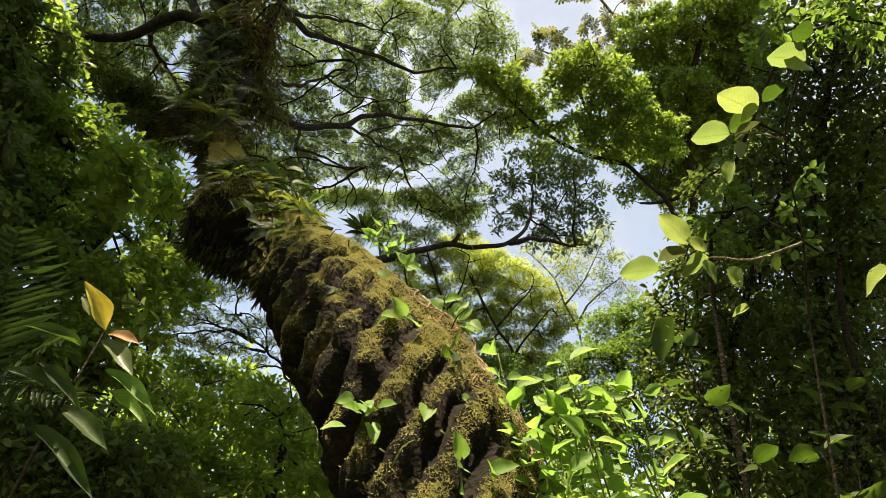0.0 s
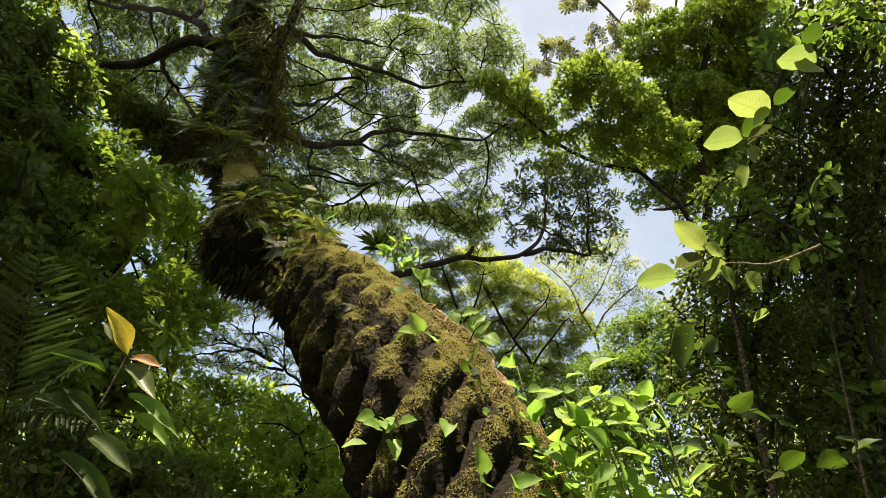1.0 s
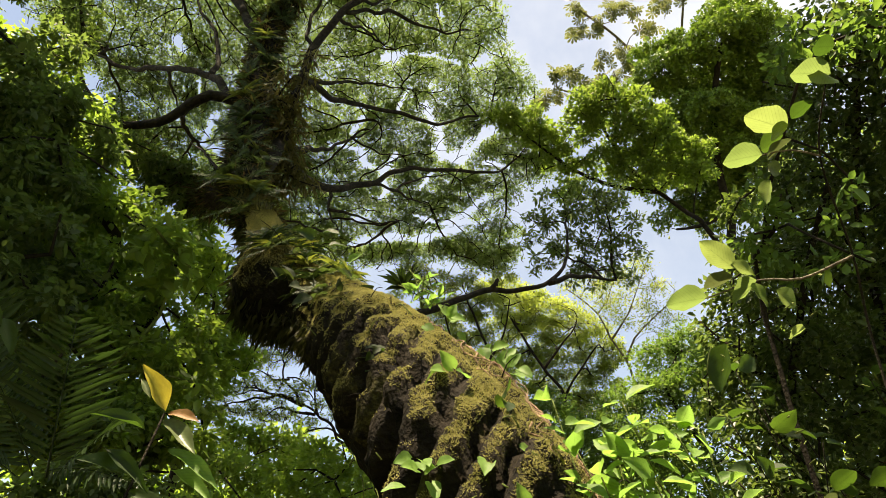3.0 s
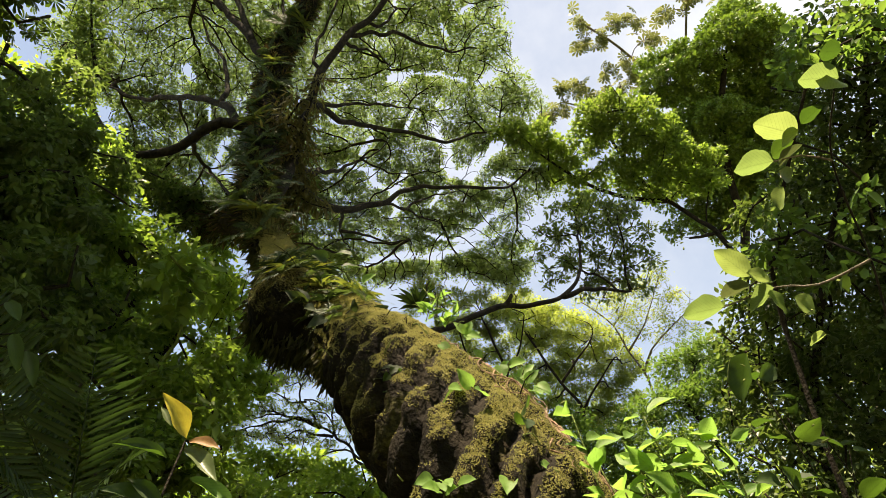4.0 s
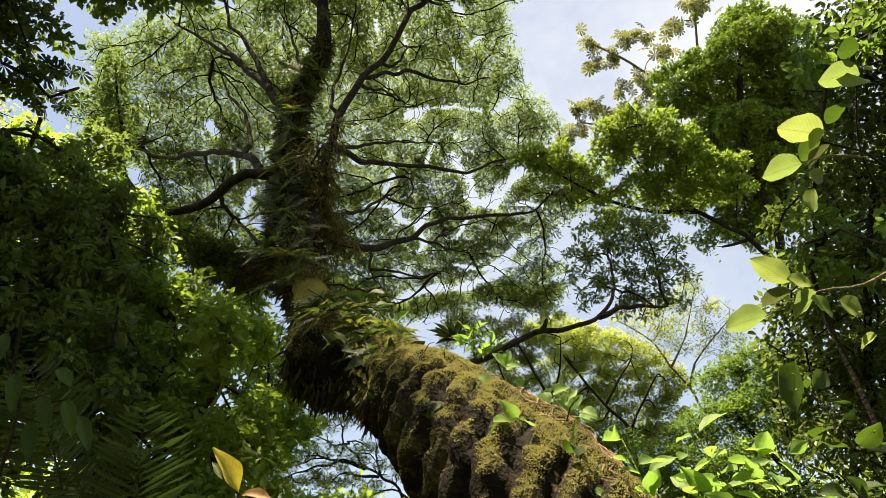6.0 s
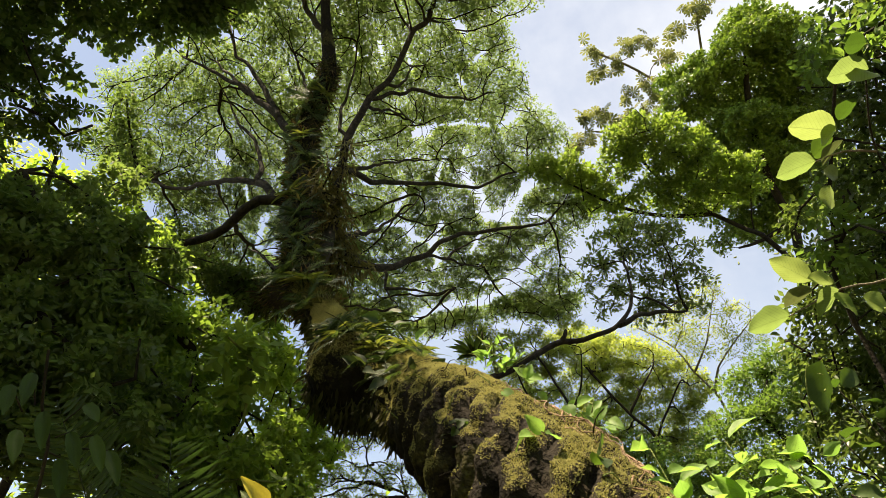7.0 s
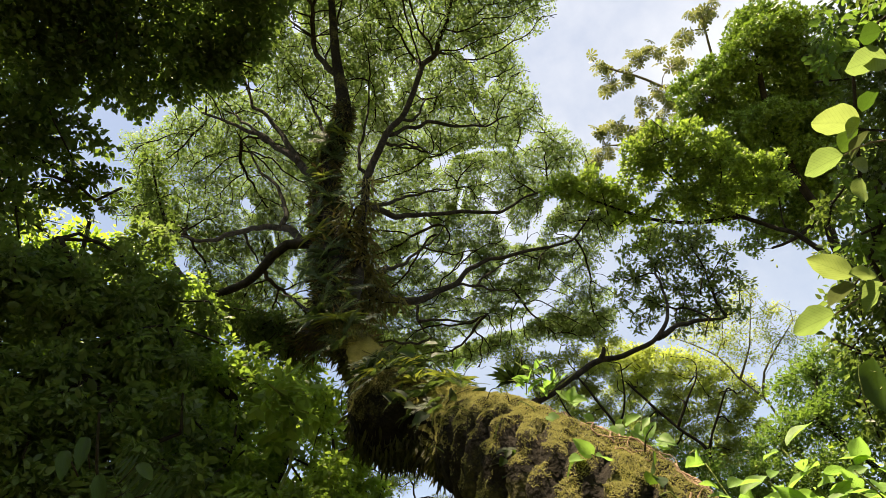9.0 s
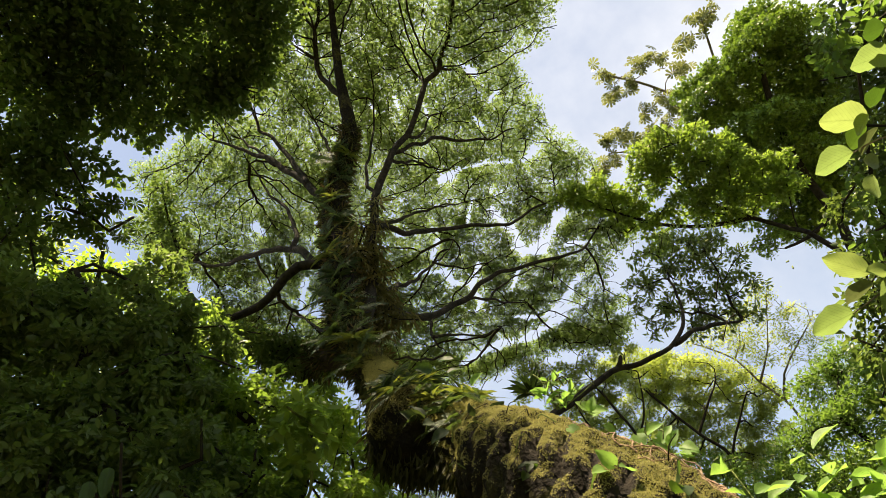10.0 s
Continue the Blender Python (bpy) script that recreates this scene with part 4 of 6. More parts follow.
tree("thin_tree", "thin half-bare tree with fine pale yellow-green foliage", "tree", (9.5, 27.0, 0.2),
     [([(9.5, 26.5, 0.0), (5.85, 23.03, 9.29), (5.52, 22.48, 10.96), (5.24, 22.22, 11.71), (4.76, 21.97, 12.48), (4.26, 21.63, 13.33), (3.64, 21.47, 13.82), (3.12, 21.33, 14.21)], 0.12, 0.02),
      ([(5.24, 22.22, 11.71), (5.49, 21.64, 12.34), (6.02, 21.01, 12.83), (6.54, 20.60, 13.08)], 0.05, 0.015), ([(4.76, 21.97, 12.48), (5.30, 21.26, 13.17), (5.63, 20.56, 13.83)], 0.045, 0.012), ([(4.26, 21.63, 13.33), (4.61, 21.14, 13.67), (4.76, 20.62, 14.09)], 0.035, 0.012)],
     clustered([(4.08, 20.90, 13.87, 0.72), (4.86, 20.71, 13.90, 0.85), (5.63, 20.50, 13.92, 0.85), (6.29, 20.61, 13.42, 0.76), (5.26, 21.09, 13.07, 0.93), (4.48, 21.28, 13.04, 0.72), (6.11, 21.08, 12.64, 0.76), (5.62, 20.13, 14.53, 0.55), (3.27, 20.96, 14.00, 0.47), (6.66, 20.85, 12.77, 0.47)], 6, 0.5, 0.8),
     520, M_FEATHER, M_TWIG, 330, 0.085, 0.03, tip=0.007, flat=0.7, ragged=0.6, wiggle=0.16)
tree("feathery_tree", "sunlit yellow-green tree seen through the gap", "tree", (-17.0, 11.0, 0.0),
     [([(-17.0, 11.0, -0.1), (-15.5, 9.5, 6.0), (-10.10, 6.92, 11.94)], 0.12, 0.04)],
     [(-10.01, 6.52, 12.29, 0.39), (-10.01, 6.95, 12.01, 0.47), (-10.32, 6.93, 11.72, 0.44), (-10.06, 7.38, 11.65, 0.41), (-10.60, 6.75, 12.34, 0.43)],
     60, M_FEATHER, M_LIMB, 170, 0.12, 0.05, flat=0.7, ragged=0.4)
tree("flat_topped_tree", "flat-topped tree with bare crooked branches against the sky", "tree", (-4.0, 22.0, 0.1),
     [([(-4.0, 22.0, 0.0), (-3.3, 20.4, 5.6), (-3.41, 20.01, 6.93), (-3.98, 19.70, 7.63), (-4.49, 19.45, 8.05), (-5.06, 19.19, 8.41), (-5.50, 18.98, 8.67), (-5.76, 18.76, 9.03), (-5.94, 18.58, 9.35), (-6.01, 18.40, 9.72)], 0.1, 0.02),
      ([(-5.06, 19.19, 8.41), (-5.56, 19.03, 8.47), (-5.97, 18.90, 8.51), (-6.28, 18.83, 8.41), (-6.50, 18.83, 8.21)], 0.04, 0.012),
      ([(-5.44, 19.01, 8.62), (-6.08, 18.77, 8.76), (-6.70, 18.61, 8.61), (-7.23, 18.45, 8.52), (-7.70, 18.35, 8.26), (-8.08, 18.25, 8.10)], 0.045, 0.01),
      ([(-5.71, 18.87, 8.80), (-6.24, 18.70, 8.80), (-6.48, 18.58, 8.90), (-6.66, 18.49, 8.96), (-6.93, 18.38, 8.99), (-7.15, 18.22, 9.17), (-7.27, 18.09, 9.36)], 0.035, 0.01),
      ([(-4.98, 19.22, 8.39), (-5.05, 19.00, 8.94), (-5.19, 18.89, 9.11), (-4.99, 18.82, 9.43), (-4.79, 18.83, 9.52)], 0.04, 0.012),
      ([(-4.25, 19.58, 7.84), (-4.52, 19.46, 8.02), (-4.86, 19.37, 8.06), (-5.18, 19.33, 7.92), (-5.48, 19.32, 7.68)], 0.04, 0.012),
      ([(-5.87, 18.62, 9.30), (-6.20, 18.54, 9.23), (-6.45, 18.45, 9.25), (-6.68, 18.30, 9.40), (-6.94, 18.20, 9.43)], 0.03, 0.01),
      ([(-6.48, 18.58, 8.90), (-6.80, 18.51, 8.78), (-7.10, 18.42, 8.71), (-7.41, 18.30, 8.72)], 0.022, 0.009),
      ([(-6.70, 18.61, 8.61), (-6.91, 18.60, 8.44), (-7.08, 18.62, 8.19)], 0.018, 0.008),
      ([(-5.62, 18.81, 9.02), (-5.29, 18.90, 9.02), (-5.02, 19.04, 8.85), (-5.26, 19.01, 8.75)], 0.02, 0.008),
      ([(-5.94, 18.58, 9.35), (-5.65, 18.68, 9.33), (-5.39, 18.79, 9.24), (-5.13, 18.89, 9.15)], 0.022, 0.01)],
     clustered([(-7.29, 17.85, 9.89, 0.51), (-6.82, 18.04, 9.87, 0.51), (-6.35, 18.21, 9.88, 0.43), (-5.93, 18.37, 9.82, 0.33), (-7.65, 17.82, 9.63, 0.45), (-8.00, 17.80, 9.33, 0.45), (-7.10, 18.10, 9.51, 0.36), (-6.56, 18.28, 9.56, 0.33), (-6.90, 18.39, 9.00, 0.43), (-6.34, 18.58, 9.02, 0.43), (-5.78, 18.76, 9.03, 0.40), (-5.30, 18.86, 9.13, 0.36), (-7.26, 18.34, 8.78, 0.43), (-7.69, 18.25, 8.54, 0.47), (-6.68, 18.69, 8.41, 0.43), (-6.14, 18.80, 8.62, 0.40), (-5.59, 18.94, 8.71, 0.36), (-4.92, 19.13, 8.67, 0.33), (-4.64, 19.31, 8.39, 0.29), (-5.86, 19.03, 8.22, 0.43), (-6.49, 18.86, 8.13, 0.47), (-7.04, 18.64, 8.20, 0.43), (-5.20, 19.26, 8.13, 0.33), (-7.56, 18.47, 8.11, 0.47), (-8.07, 18.06, 8.62, 0.47), (-7.92, 18.34, 8.04, 0.51)], 4, 0.55, 0.7),
     2600, M_FEATHER, M_LIMB, 760, 0.075, 0.03, tip=0.0085, step=0.14, flat=0.5, ragged=0.5, wiggle=0.28)


def bush(nm, lab, at, pads, mat, dens, length=0.16):
    """A leafy forest tree or bush with one stem."""
    c = np.mean(np.array(pads)[:, :3], axis=0)
    tree(nm, lab, "tree", at, [([at, (at[0] * 0.6 + c[0] * 0.4, at[1] * 0.6 + c[1] * 0.4, c[2] * 0.6), tuple(c)], 0.16, 0.06)],
         pads, 110, mat, M_LIMB, int(dens * 1.5), length, length * 0.47, flat=0.75, shell=0.4, upper=0.4, ragged=0.45)


bush("round_bush", "mid-green leafy forest trees in sun", (9.5, 21, 0), [(5.63, 19.32, 10.50, 0.95), (6.44, 18.92, 10.81, 0.85), (5.12, 18.92, 9.14, 0.99), (6.08, 18.63, 9.14, 1.08),
      (4.15, 19.29, 8.80, 0.90), (6.63, 17.20, 9.35, 1.03), (6.56, 17.77, 8.03, 1.03), (4.95, 18.44, 7.56, 1.03), (3.35, 18.66, 7.97, 0.77)], M_SPRAY, 640, 0.105)
bush("round_bush", "deep green forest tree standing behind the trunk", (3.0, 22, 0), [(2.29, 21.52, 9.38, 0.99), (3.01, 20.81, 8.06, 1.14), (1.21, 21.88, 8.58, 1.19),
      (4.26, 19.79, 7.19, 1.26), (5.89, 18.46, 6.54, 1.20), (1.83, 21.26, 6.96, 1.32)], M_SPRAY, 500, 0.115)
bush("round_bush", "shaded forest tree between the trunk and the thicket", (-6.5, 14, 0), [(-6.22, 12.83, 8.86, 0.66), (-5.97, 13.33, 8.14, 0.62), (-6.40, 12.32, 9.56, 0.58), (-5.80, 13.67, 8.80, 0.48),
      (-6.00, 12.36, 7.61, 0.58), (-5.69, 12.81, 6.94, 0.52), (-6.14, 11.11, 9.53, 0.52), (-5.49, 10.88, 8.41, 0.48), (-6.15, 12.46, 7.25, 0.58), (-5.56, 13.72, 7.67, 0.47)], M_BUSH, 460)
bush("round_bush", "shaded forest trees behind the thicket", (-11, 10, 0), [(-9.28, 6.27, 10.04, 0.84), (-8.56, 6.93, 10.26, 0.84), (-7.83, 7.54, 10.43, 0.72), (-9.23, 6.72, 8.83, 0.93), (-8.50, 7.44, 9.01, 0.93),
      (-7.64, 8.16, 9.16, 0.81), (-9.01, 7.22, 7.60, 1.01), (-8.17, 8.03, 7.74, 1.01), (-7.23, 8.74, 7.91, 0.78), (-7.49, 9.61, 8.49, 0.96), (-6.69, 10.41, 8.16, 0.84), (-6.37, 10.30, 6.33, 0.89), (-5.66, 10.91, 5.84, 0.67)], M_BUSH, 220)
bush("round_bush", "leafy undergrowth trees below the flat-topped tree", (-6, 16, 0), [(-5.41, 14.39, 6.04, 0.62), (-4.58, 14.70, 5.97, 0.69), (-3.57, 14.04, 5.48, 0.65), (-4.91, 12.71, 4.82, 0.72),
      (-2.82, 14.27, 5.26, 0.65), (-2.25, 14.51, 4.65, 0.65), (-3.96, 13.09, 4.59, 0.72), (-2.75, 12.45, 4.13, 0.67), (-3.79, 11.21, 3.57, 0.72), (-2.86, 11.53, 3.27, 0.72), (-1.94, 12.70, 3.56, 0.67),
      (-4.49, 10.91, 3.78, 0.62), (-4.19, 10.08, 2.97, 0.62), (-3.77, 10.77, 3.05, 0.59), (-4.76, 9.77, 3.32, 0.62), (-5.06, 9.04, 3.34, 0.63), (-4.66, 9.34, 2.72, 0.63), (-5.00, 8.59, 2.69, 0.60)], M_BUSH, 560, 0.125)
bush("round_bush", "sunny small-leaved undergrowth beside the trunk", (-2.2, 10.5, 0), [(-2.79, 11.19, 4.90, 0.35), (-2.26, 11.42, 4.53, 0.41), (-1.56, 11.13, 4.05, 0.44), (-2.25, 11.05, 3.87, 0.44), (-1.58, 10.73, 3.43, 0.42),
      (-1.15, 10.78, 3.48, 0.38), (-2.96, 11.33, 4.24, 0.41), (-2.41, 10.59, 3.32, 0.42), (-3.46, 11.12, 4.51, 0.35), (-2.14, 11.30, 5.01, 0.27)], M_BUSH, 520, 0.115)

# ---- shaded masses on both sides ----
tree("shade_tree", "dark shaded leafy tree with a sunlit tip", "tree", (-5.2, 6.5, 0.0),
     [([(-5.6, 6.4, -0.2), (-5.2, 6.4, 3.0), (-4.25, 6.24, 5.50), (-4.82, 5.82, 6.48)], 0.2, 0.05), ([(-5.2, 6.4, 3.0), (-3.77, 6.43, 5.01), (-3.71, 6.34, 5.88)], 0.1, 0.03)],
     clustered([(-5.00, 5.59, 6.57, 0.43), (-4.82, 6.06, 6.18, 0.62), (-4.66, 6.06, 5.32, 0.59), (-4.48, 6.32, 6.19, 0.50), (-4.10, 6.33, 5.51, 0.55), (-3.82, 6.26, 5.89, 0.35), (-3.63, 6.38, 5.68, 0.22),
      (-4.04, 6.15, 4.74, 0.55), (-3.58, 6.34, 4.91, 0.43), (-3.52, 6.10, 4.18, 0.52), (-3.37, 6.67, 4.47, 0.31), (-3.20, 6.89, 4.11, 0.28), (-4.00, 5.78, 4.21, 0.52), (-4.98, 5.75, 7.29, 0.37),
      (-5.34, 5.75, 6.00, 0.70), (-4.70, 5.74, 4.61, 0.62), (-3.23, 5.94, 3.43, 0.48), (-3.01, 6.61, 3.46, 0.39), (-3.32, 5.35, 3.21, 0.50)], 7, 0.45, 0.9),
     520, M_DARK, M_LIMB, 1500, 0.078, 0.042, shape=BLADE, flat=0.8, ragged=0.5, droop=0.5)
PADS_OVER = [(-5.98, 2.33, 10.59, 0.90), (-5.46, 2.84, 10.77, 0.90), (-4.80, 3.25, 10.99, 0.85), (-4.17, 3.71, 11.68, 0.79), (-3.43, 3.59, 11.99, 0.79), (-6.22, 3.18, 10.15, 0.76), (-5.61, 3.61, 10.38, 0.76),
      (-5.03, 4.11, 10.88, 0.68), (-4.47, 4.40, 11.26, 0.54), (-5.52, 4.34, 10.48, 0.33), (-6.56, 3.36, 9.14, 0.50), (-5.37, 1.68, 11.11, 1.04),
      (-4.43, 2.34, 11.99, 1.09), (-3.12, 3.11, 12.79, 0.93), (-6.67, 3.74, 8.99, 0.46), (-6.26, 3.81, 9.30, 0.35), (-5.95, 3.99, 9.45, 0.27), (-6.29, 3.42, 9.47, 0.46), (-5.78, 4.32, 9.40, 0.16), (-6.96, 4.12, 8.50, 0.41), (-6.25, 4.15, 9.12, 0.20), (-6.64, 3.80, 8.09, 0.60),
      # first five here lie out of view, added to shade the plants below
      ] + [(-5.5, 0.5, 10.5, 1.4), (-4.3, 0.9, 11.5, 1.2), (-3.7, 0.6, 12.0, 0.9), (-7.2, -0.5, 9.5, 1.5), (-7.4, 1.4, 9.0, 1.4),
      (-3.82, 4.48, 11.38, 0.41), (-4.41, 4.58, 11.08, 0.39), (-4.99, 4.58, 10.79, 0.33), (-3.40, 4.18, 11.66, 0.41), (-4.60, 4.48, 11.03, 0.43), (-4.03, 4.60, 11.23, 0.39)]
tree("overhanging_tree", "dark overhanging canopy of small shaded leaves", "tree", (-8.5, 2.5, 0.0),
     [([(-8.5, 2.5, -0.2), (-8.0, 2.8, 6.0), (-6.82, 3.95, 9.32), (-5.98, 3.28, 10.90), (-4.74, 3.56, 11.48)], 0.28, 0.06),
      ([(-6.82, 3.95, 9.32), (-6.50, 4.46, 9.31), (-6.40, 4.90, 9.40)], 0.06, 0.03)],
     PADS_OVER,
     420, M_CANOPY, M_LIMB, [1100 if k in (2, 3, 7, 8, 9) else 1800 if k < 14 else 1000 if k < 22 else 700 if k < 27 else 1500 for k in range(len(PADS_OVER))], 0.098, 0.064, flat=0.85, ragged=0.45, cells=7, gap=0.06)
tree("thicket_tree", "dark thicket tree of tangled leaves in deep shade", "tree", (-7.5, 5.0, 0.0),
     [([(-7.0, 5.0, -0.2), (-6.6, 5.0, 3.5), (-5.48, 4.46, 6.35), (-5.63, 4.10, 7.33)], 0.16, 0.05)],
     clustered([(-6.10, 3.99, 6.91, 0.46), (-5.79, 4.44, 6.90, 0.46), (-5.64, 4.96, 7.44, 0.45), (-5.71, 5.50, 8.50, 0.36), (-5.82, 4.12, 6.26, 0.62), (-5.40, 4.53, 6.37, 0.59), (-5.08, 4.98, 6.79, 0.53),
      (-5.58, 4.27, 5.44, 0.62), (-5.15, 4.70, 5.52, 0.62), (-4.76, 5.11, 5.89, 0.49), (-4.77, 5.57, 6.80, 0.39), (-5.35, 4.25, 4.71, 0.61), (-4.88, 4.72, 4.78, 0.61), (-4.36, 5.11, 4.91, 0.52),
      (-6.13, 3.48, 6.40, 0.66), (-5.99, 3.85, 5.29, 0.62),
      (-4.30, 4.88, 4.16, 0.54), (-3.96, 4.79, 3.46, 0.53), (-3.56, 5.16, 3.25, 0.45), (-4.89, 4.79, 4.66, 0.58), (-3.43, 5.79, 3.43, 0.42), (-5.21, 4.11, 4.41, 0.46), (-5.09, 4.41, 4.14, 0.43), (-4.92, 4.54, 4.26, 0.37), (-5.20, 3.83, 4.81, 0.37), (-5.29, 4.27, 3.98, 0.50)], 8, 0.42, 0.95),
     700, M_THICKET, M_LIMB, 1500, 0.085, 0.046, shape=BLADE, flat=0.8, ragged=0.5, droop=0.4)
tree("vine_curtain", "curtain of tangled vines and small leaves, dimmed for shade", "vine", (4.2, 6.4, 0.0),
     [([(4.4, 6.6, -0.2), (4.3, 6.4, 3.0), (4.38, 6.49, 6.04), (4.25, 5.38, 7.43), (4.08, 4.46, 8.27)], 0.07, 0.03),
      ([(3.3, 6.6, -0.2), (3.49, 7.40, 3.89), (3.71, 6.98, 5.45), (4.07, 6.15, 6.76)], 0.05, 0.03), ([(5.0, 5.8, -0.2), (4.24, 6.10, 4.56), (4.71, 5.82, 6.59)], 0.06, 0.03)],
     [(3.97, 5.44, 8.29, 0.49), (4.14, 4.91, 7.90, 0.58), (4.53, 4.93, 7.62, 0.62), (3.96, 6.01, 7.80, 0.41), (4.23, 5.70, 7.45, 0.59), (4.67, 5.49, 6.98, 0.66), (3.86, 6.59, 7.25, 0.41),
      (4.17, 6.33, 6.82, 0.59), (4.61, 6.04, 6.42, 0.66), (3.68, 6.94, 6.40, 0.40), (4.08, 6.72, 5.98, 0.58), (4.51, 6.39, 5.62, 0.64)] + [(4.87, 6.14, 5.60, 0.53), (3.42, 7.17, 5.83, 0.37),
      (3.62, 7.16, 5.22, 0.53), (4.08, 6.81, 4.90, 0.59), (4.55, 6.48, 4.69, 0.62), (3.17, 7.67, 5.08, 0.35), (3.24, 7.47, 4.36, 0.48), (3.76, 7.07, 4.15, 0.58), (4.23, 6.64, 3.89, 0.60),
      (4.50, 6.20, 3.91, 0.48), (3.26, 7.28, 3.52, 0.53), (3.28, 7.79, 6.15, 0.33), (3.19, 7.97, 5.66, 0.39), (3.43, 7.61, 6.74, 0.29), (3.46, 7.43, 7.34, 0.26), (3.68, 7.57, 4.80, 0.46), (3.00, 7.87, 4.76, 0.35), (3.90, 6.79, 3.25, 0.55), (4.29, 6.32, 3.20, 0.54)],
     1100, M_CURTAIN, M_LIMB, 1150, 0.08, 0.045, shape=BLADE, flat=0.9, ragged=0.5, droop=0.5, leaf_name="leaf_curtain")
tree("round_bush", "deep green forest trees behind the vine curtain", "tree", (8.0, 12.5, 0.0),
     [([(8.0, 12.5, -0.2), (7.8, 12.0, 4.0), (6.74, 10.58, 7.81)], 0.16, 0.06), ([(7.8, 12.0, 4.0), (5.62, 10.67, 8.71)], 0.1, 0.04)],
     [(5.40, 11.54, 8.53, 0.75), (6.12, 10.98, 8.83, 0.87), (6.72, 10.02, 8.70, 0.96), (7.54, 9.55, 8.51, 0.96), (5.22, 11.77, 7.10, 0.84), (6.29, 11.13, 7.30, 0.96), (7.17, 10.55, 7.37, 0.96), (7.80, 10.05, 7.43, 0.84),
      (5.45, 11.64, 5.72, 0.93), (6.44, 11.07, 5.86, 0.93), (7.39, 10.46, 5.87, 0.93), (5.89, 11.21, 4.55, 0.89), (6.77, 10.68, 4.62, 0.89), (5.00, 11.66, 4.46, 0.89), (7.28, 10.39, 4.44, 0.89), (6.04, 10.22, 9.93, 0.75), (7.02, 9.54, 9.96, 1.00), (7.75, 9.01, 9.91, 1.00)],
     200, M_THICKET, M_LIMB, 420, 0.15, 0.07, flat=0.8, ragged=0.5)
tree("vine_curtain", "sunlit hanging vine of small bright leaves", "vine", (3.6, 6.8, 0.0),
     [([(3.5, 6.9, -0.2), (2.99, 6.33, 5.05), (2.99, 5.93, 5.68), (3.03, 5.51, 6.22), (3.20, 4.75, 6.90)], 0.03, 0.015)],
     [(2.91, 5.71, 6.05, 0.17), (2.88, 5.94, 5.75, 0.17), (3.04, 6.02, 5.52, 0.19), (3.14, 5.73, 5.86, 0.16), (3.05, 4.63, 7.08, 0.20), (3.13, 4.39, 7.23, 0.23), (3.65, 4.15, 7.11, 0.30),
      (3.90, 4.20, 6.89, 0.27), (3.46, 4.44, 7.01, 0.20), (3.31, 6.00, 5.33, 0.16), (3.66, 5.45, 5.81, 0.17),
      (3.05, 4.41, 5.24, 0.11), (2.99, 4.61, 5.03, 0.10), (3.10, 4.72, 4.76, 0.12), (2.92, 4.85, 4.73, 0.12), (2.80, 5.37, 6.15, 0.10), (2.92, 5.55, 5.85, 0.16), (2.76, 5.78, 5.65, 0.16), (3.01, 5.79, 5.45, 0.17), (2.81, 5.18, 6.37, 0.08)],
     70, M_SPRAY, M_LIMB, 420, 0.10, 0.055, shape=BLADE, flat=0.9, ragged=0.5, droop=0.5, leaf_name="leaf_curtain")


tree("sapling", "young tree with a sunlit spray of pale green leaves", "sapling", (-4.0, 5.5, 0.0),
     [([(-4.0, 5.5, -0.2), (-3.9, 5.5, 3.0), (-3.22, 5.59, 4.57), (-3.12, 5.28, 5.17)], 0.04, 0.01)],
     [(-3.06, 5.13, 5.26, 0.16), (-2.95, 5.23, 5.20, 0.11), (-3.17, 5.13, 5.15, 0.16), (-3.11, 5.27, 4.99, 0.16), (-3.27, 5.14, 5.04, 0.13), (-3.21, 5.34, 4.80, 0.16), (-3.00, 5.37, 4.94, 0.12), (-2.81, 5.99, 3.87, 0.08), (-2.81, 5.93, 4.02, 0.08)],
     30, M_GLOSS, M_STEM, 330, 0.15, 0.075, shape=BLADE, flat=0.7, ragged=0.5, droop=0.3)
tree("vine_clump", "dark vine clump smothering a limb of the big tree", "vine", (-8.99, 9.35, 13.35),
     [([(-8.99, 9.35, 13.35), (-9.11, 8.82, 14.11), (-9.03, 8.15, 14.88)], 0.05, 0.02)],
     [(-9.07, 8.19, 14.83, 0.34), (-9.15, 8.58, 14.52, 0.40), (-9.16, 8.91, 14.01, 0.43), (-9.11, 9.25, 13.50, 0.39), (-9.45, 8.55, 14.33, 0.31)],
     50, M_CANOPY, M_LIMB, 900, 0.1, 0.045, flat=1.0, ragged=0.4, leaf_name="leaf_curtain")
tree("vine_clump", "dark mass of plants hanging from the big tree's low bough", "vine", (-5.30, 8.53, 8.83),
     [([(-5.10, 8.57, 8.92), (-5.60, 8.45, 8.88), (-6.19, 8.38, 9.35)], 0.04, 0.02)],
     clustered([(-4.93, 8.71, 8.70, 0.32), (-5.21, 8.48, 8.78, 0.36), (-5.26, 8.72, 8.45, 0.36), (-5.51, 8.31, 8.76, 0.36), (-5.59, 8.50, 8.48, 0.30), (-5.77, 8.05, 8.86, 0.32), (-5.96, 7.79, 9.00, 0.25), (-5.02, 8.91, 8.37, 0.25), (-5.80, 8.27, 8.58, 0.23), (-6.11, 7.55, 9.13, 0.17), (-4.64, 9.05, 8.46, 0.25)], 6, 0.45, 0.85),
     60, M_CANOPY, M_LIMB, 1500, 0.085, 0.035, shape=BLADE, flat=0.9, ragged=0.5, droop=0.7, leaf_name="leaf_curtain")
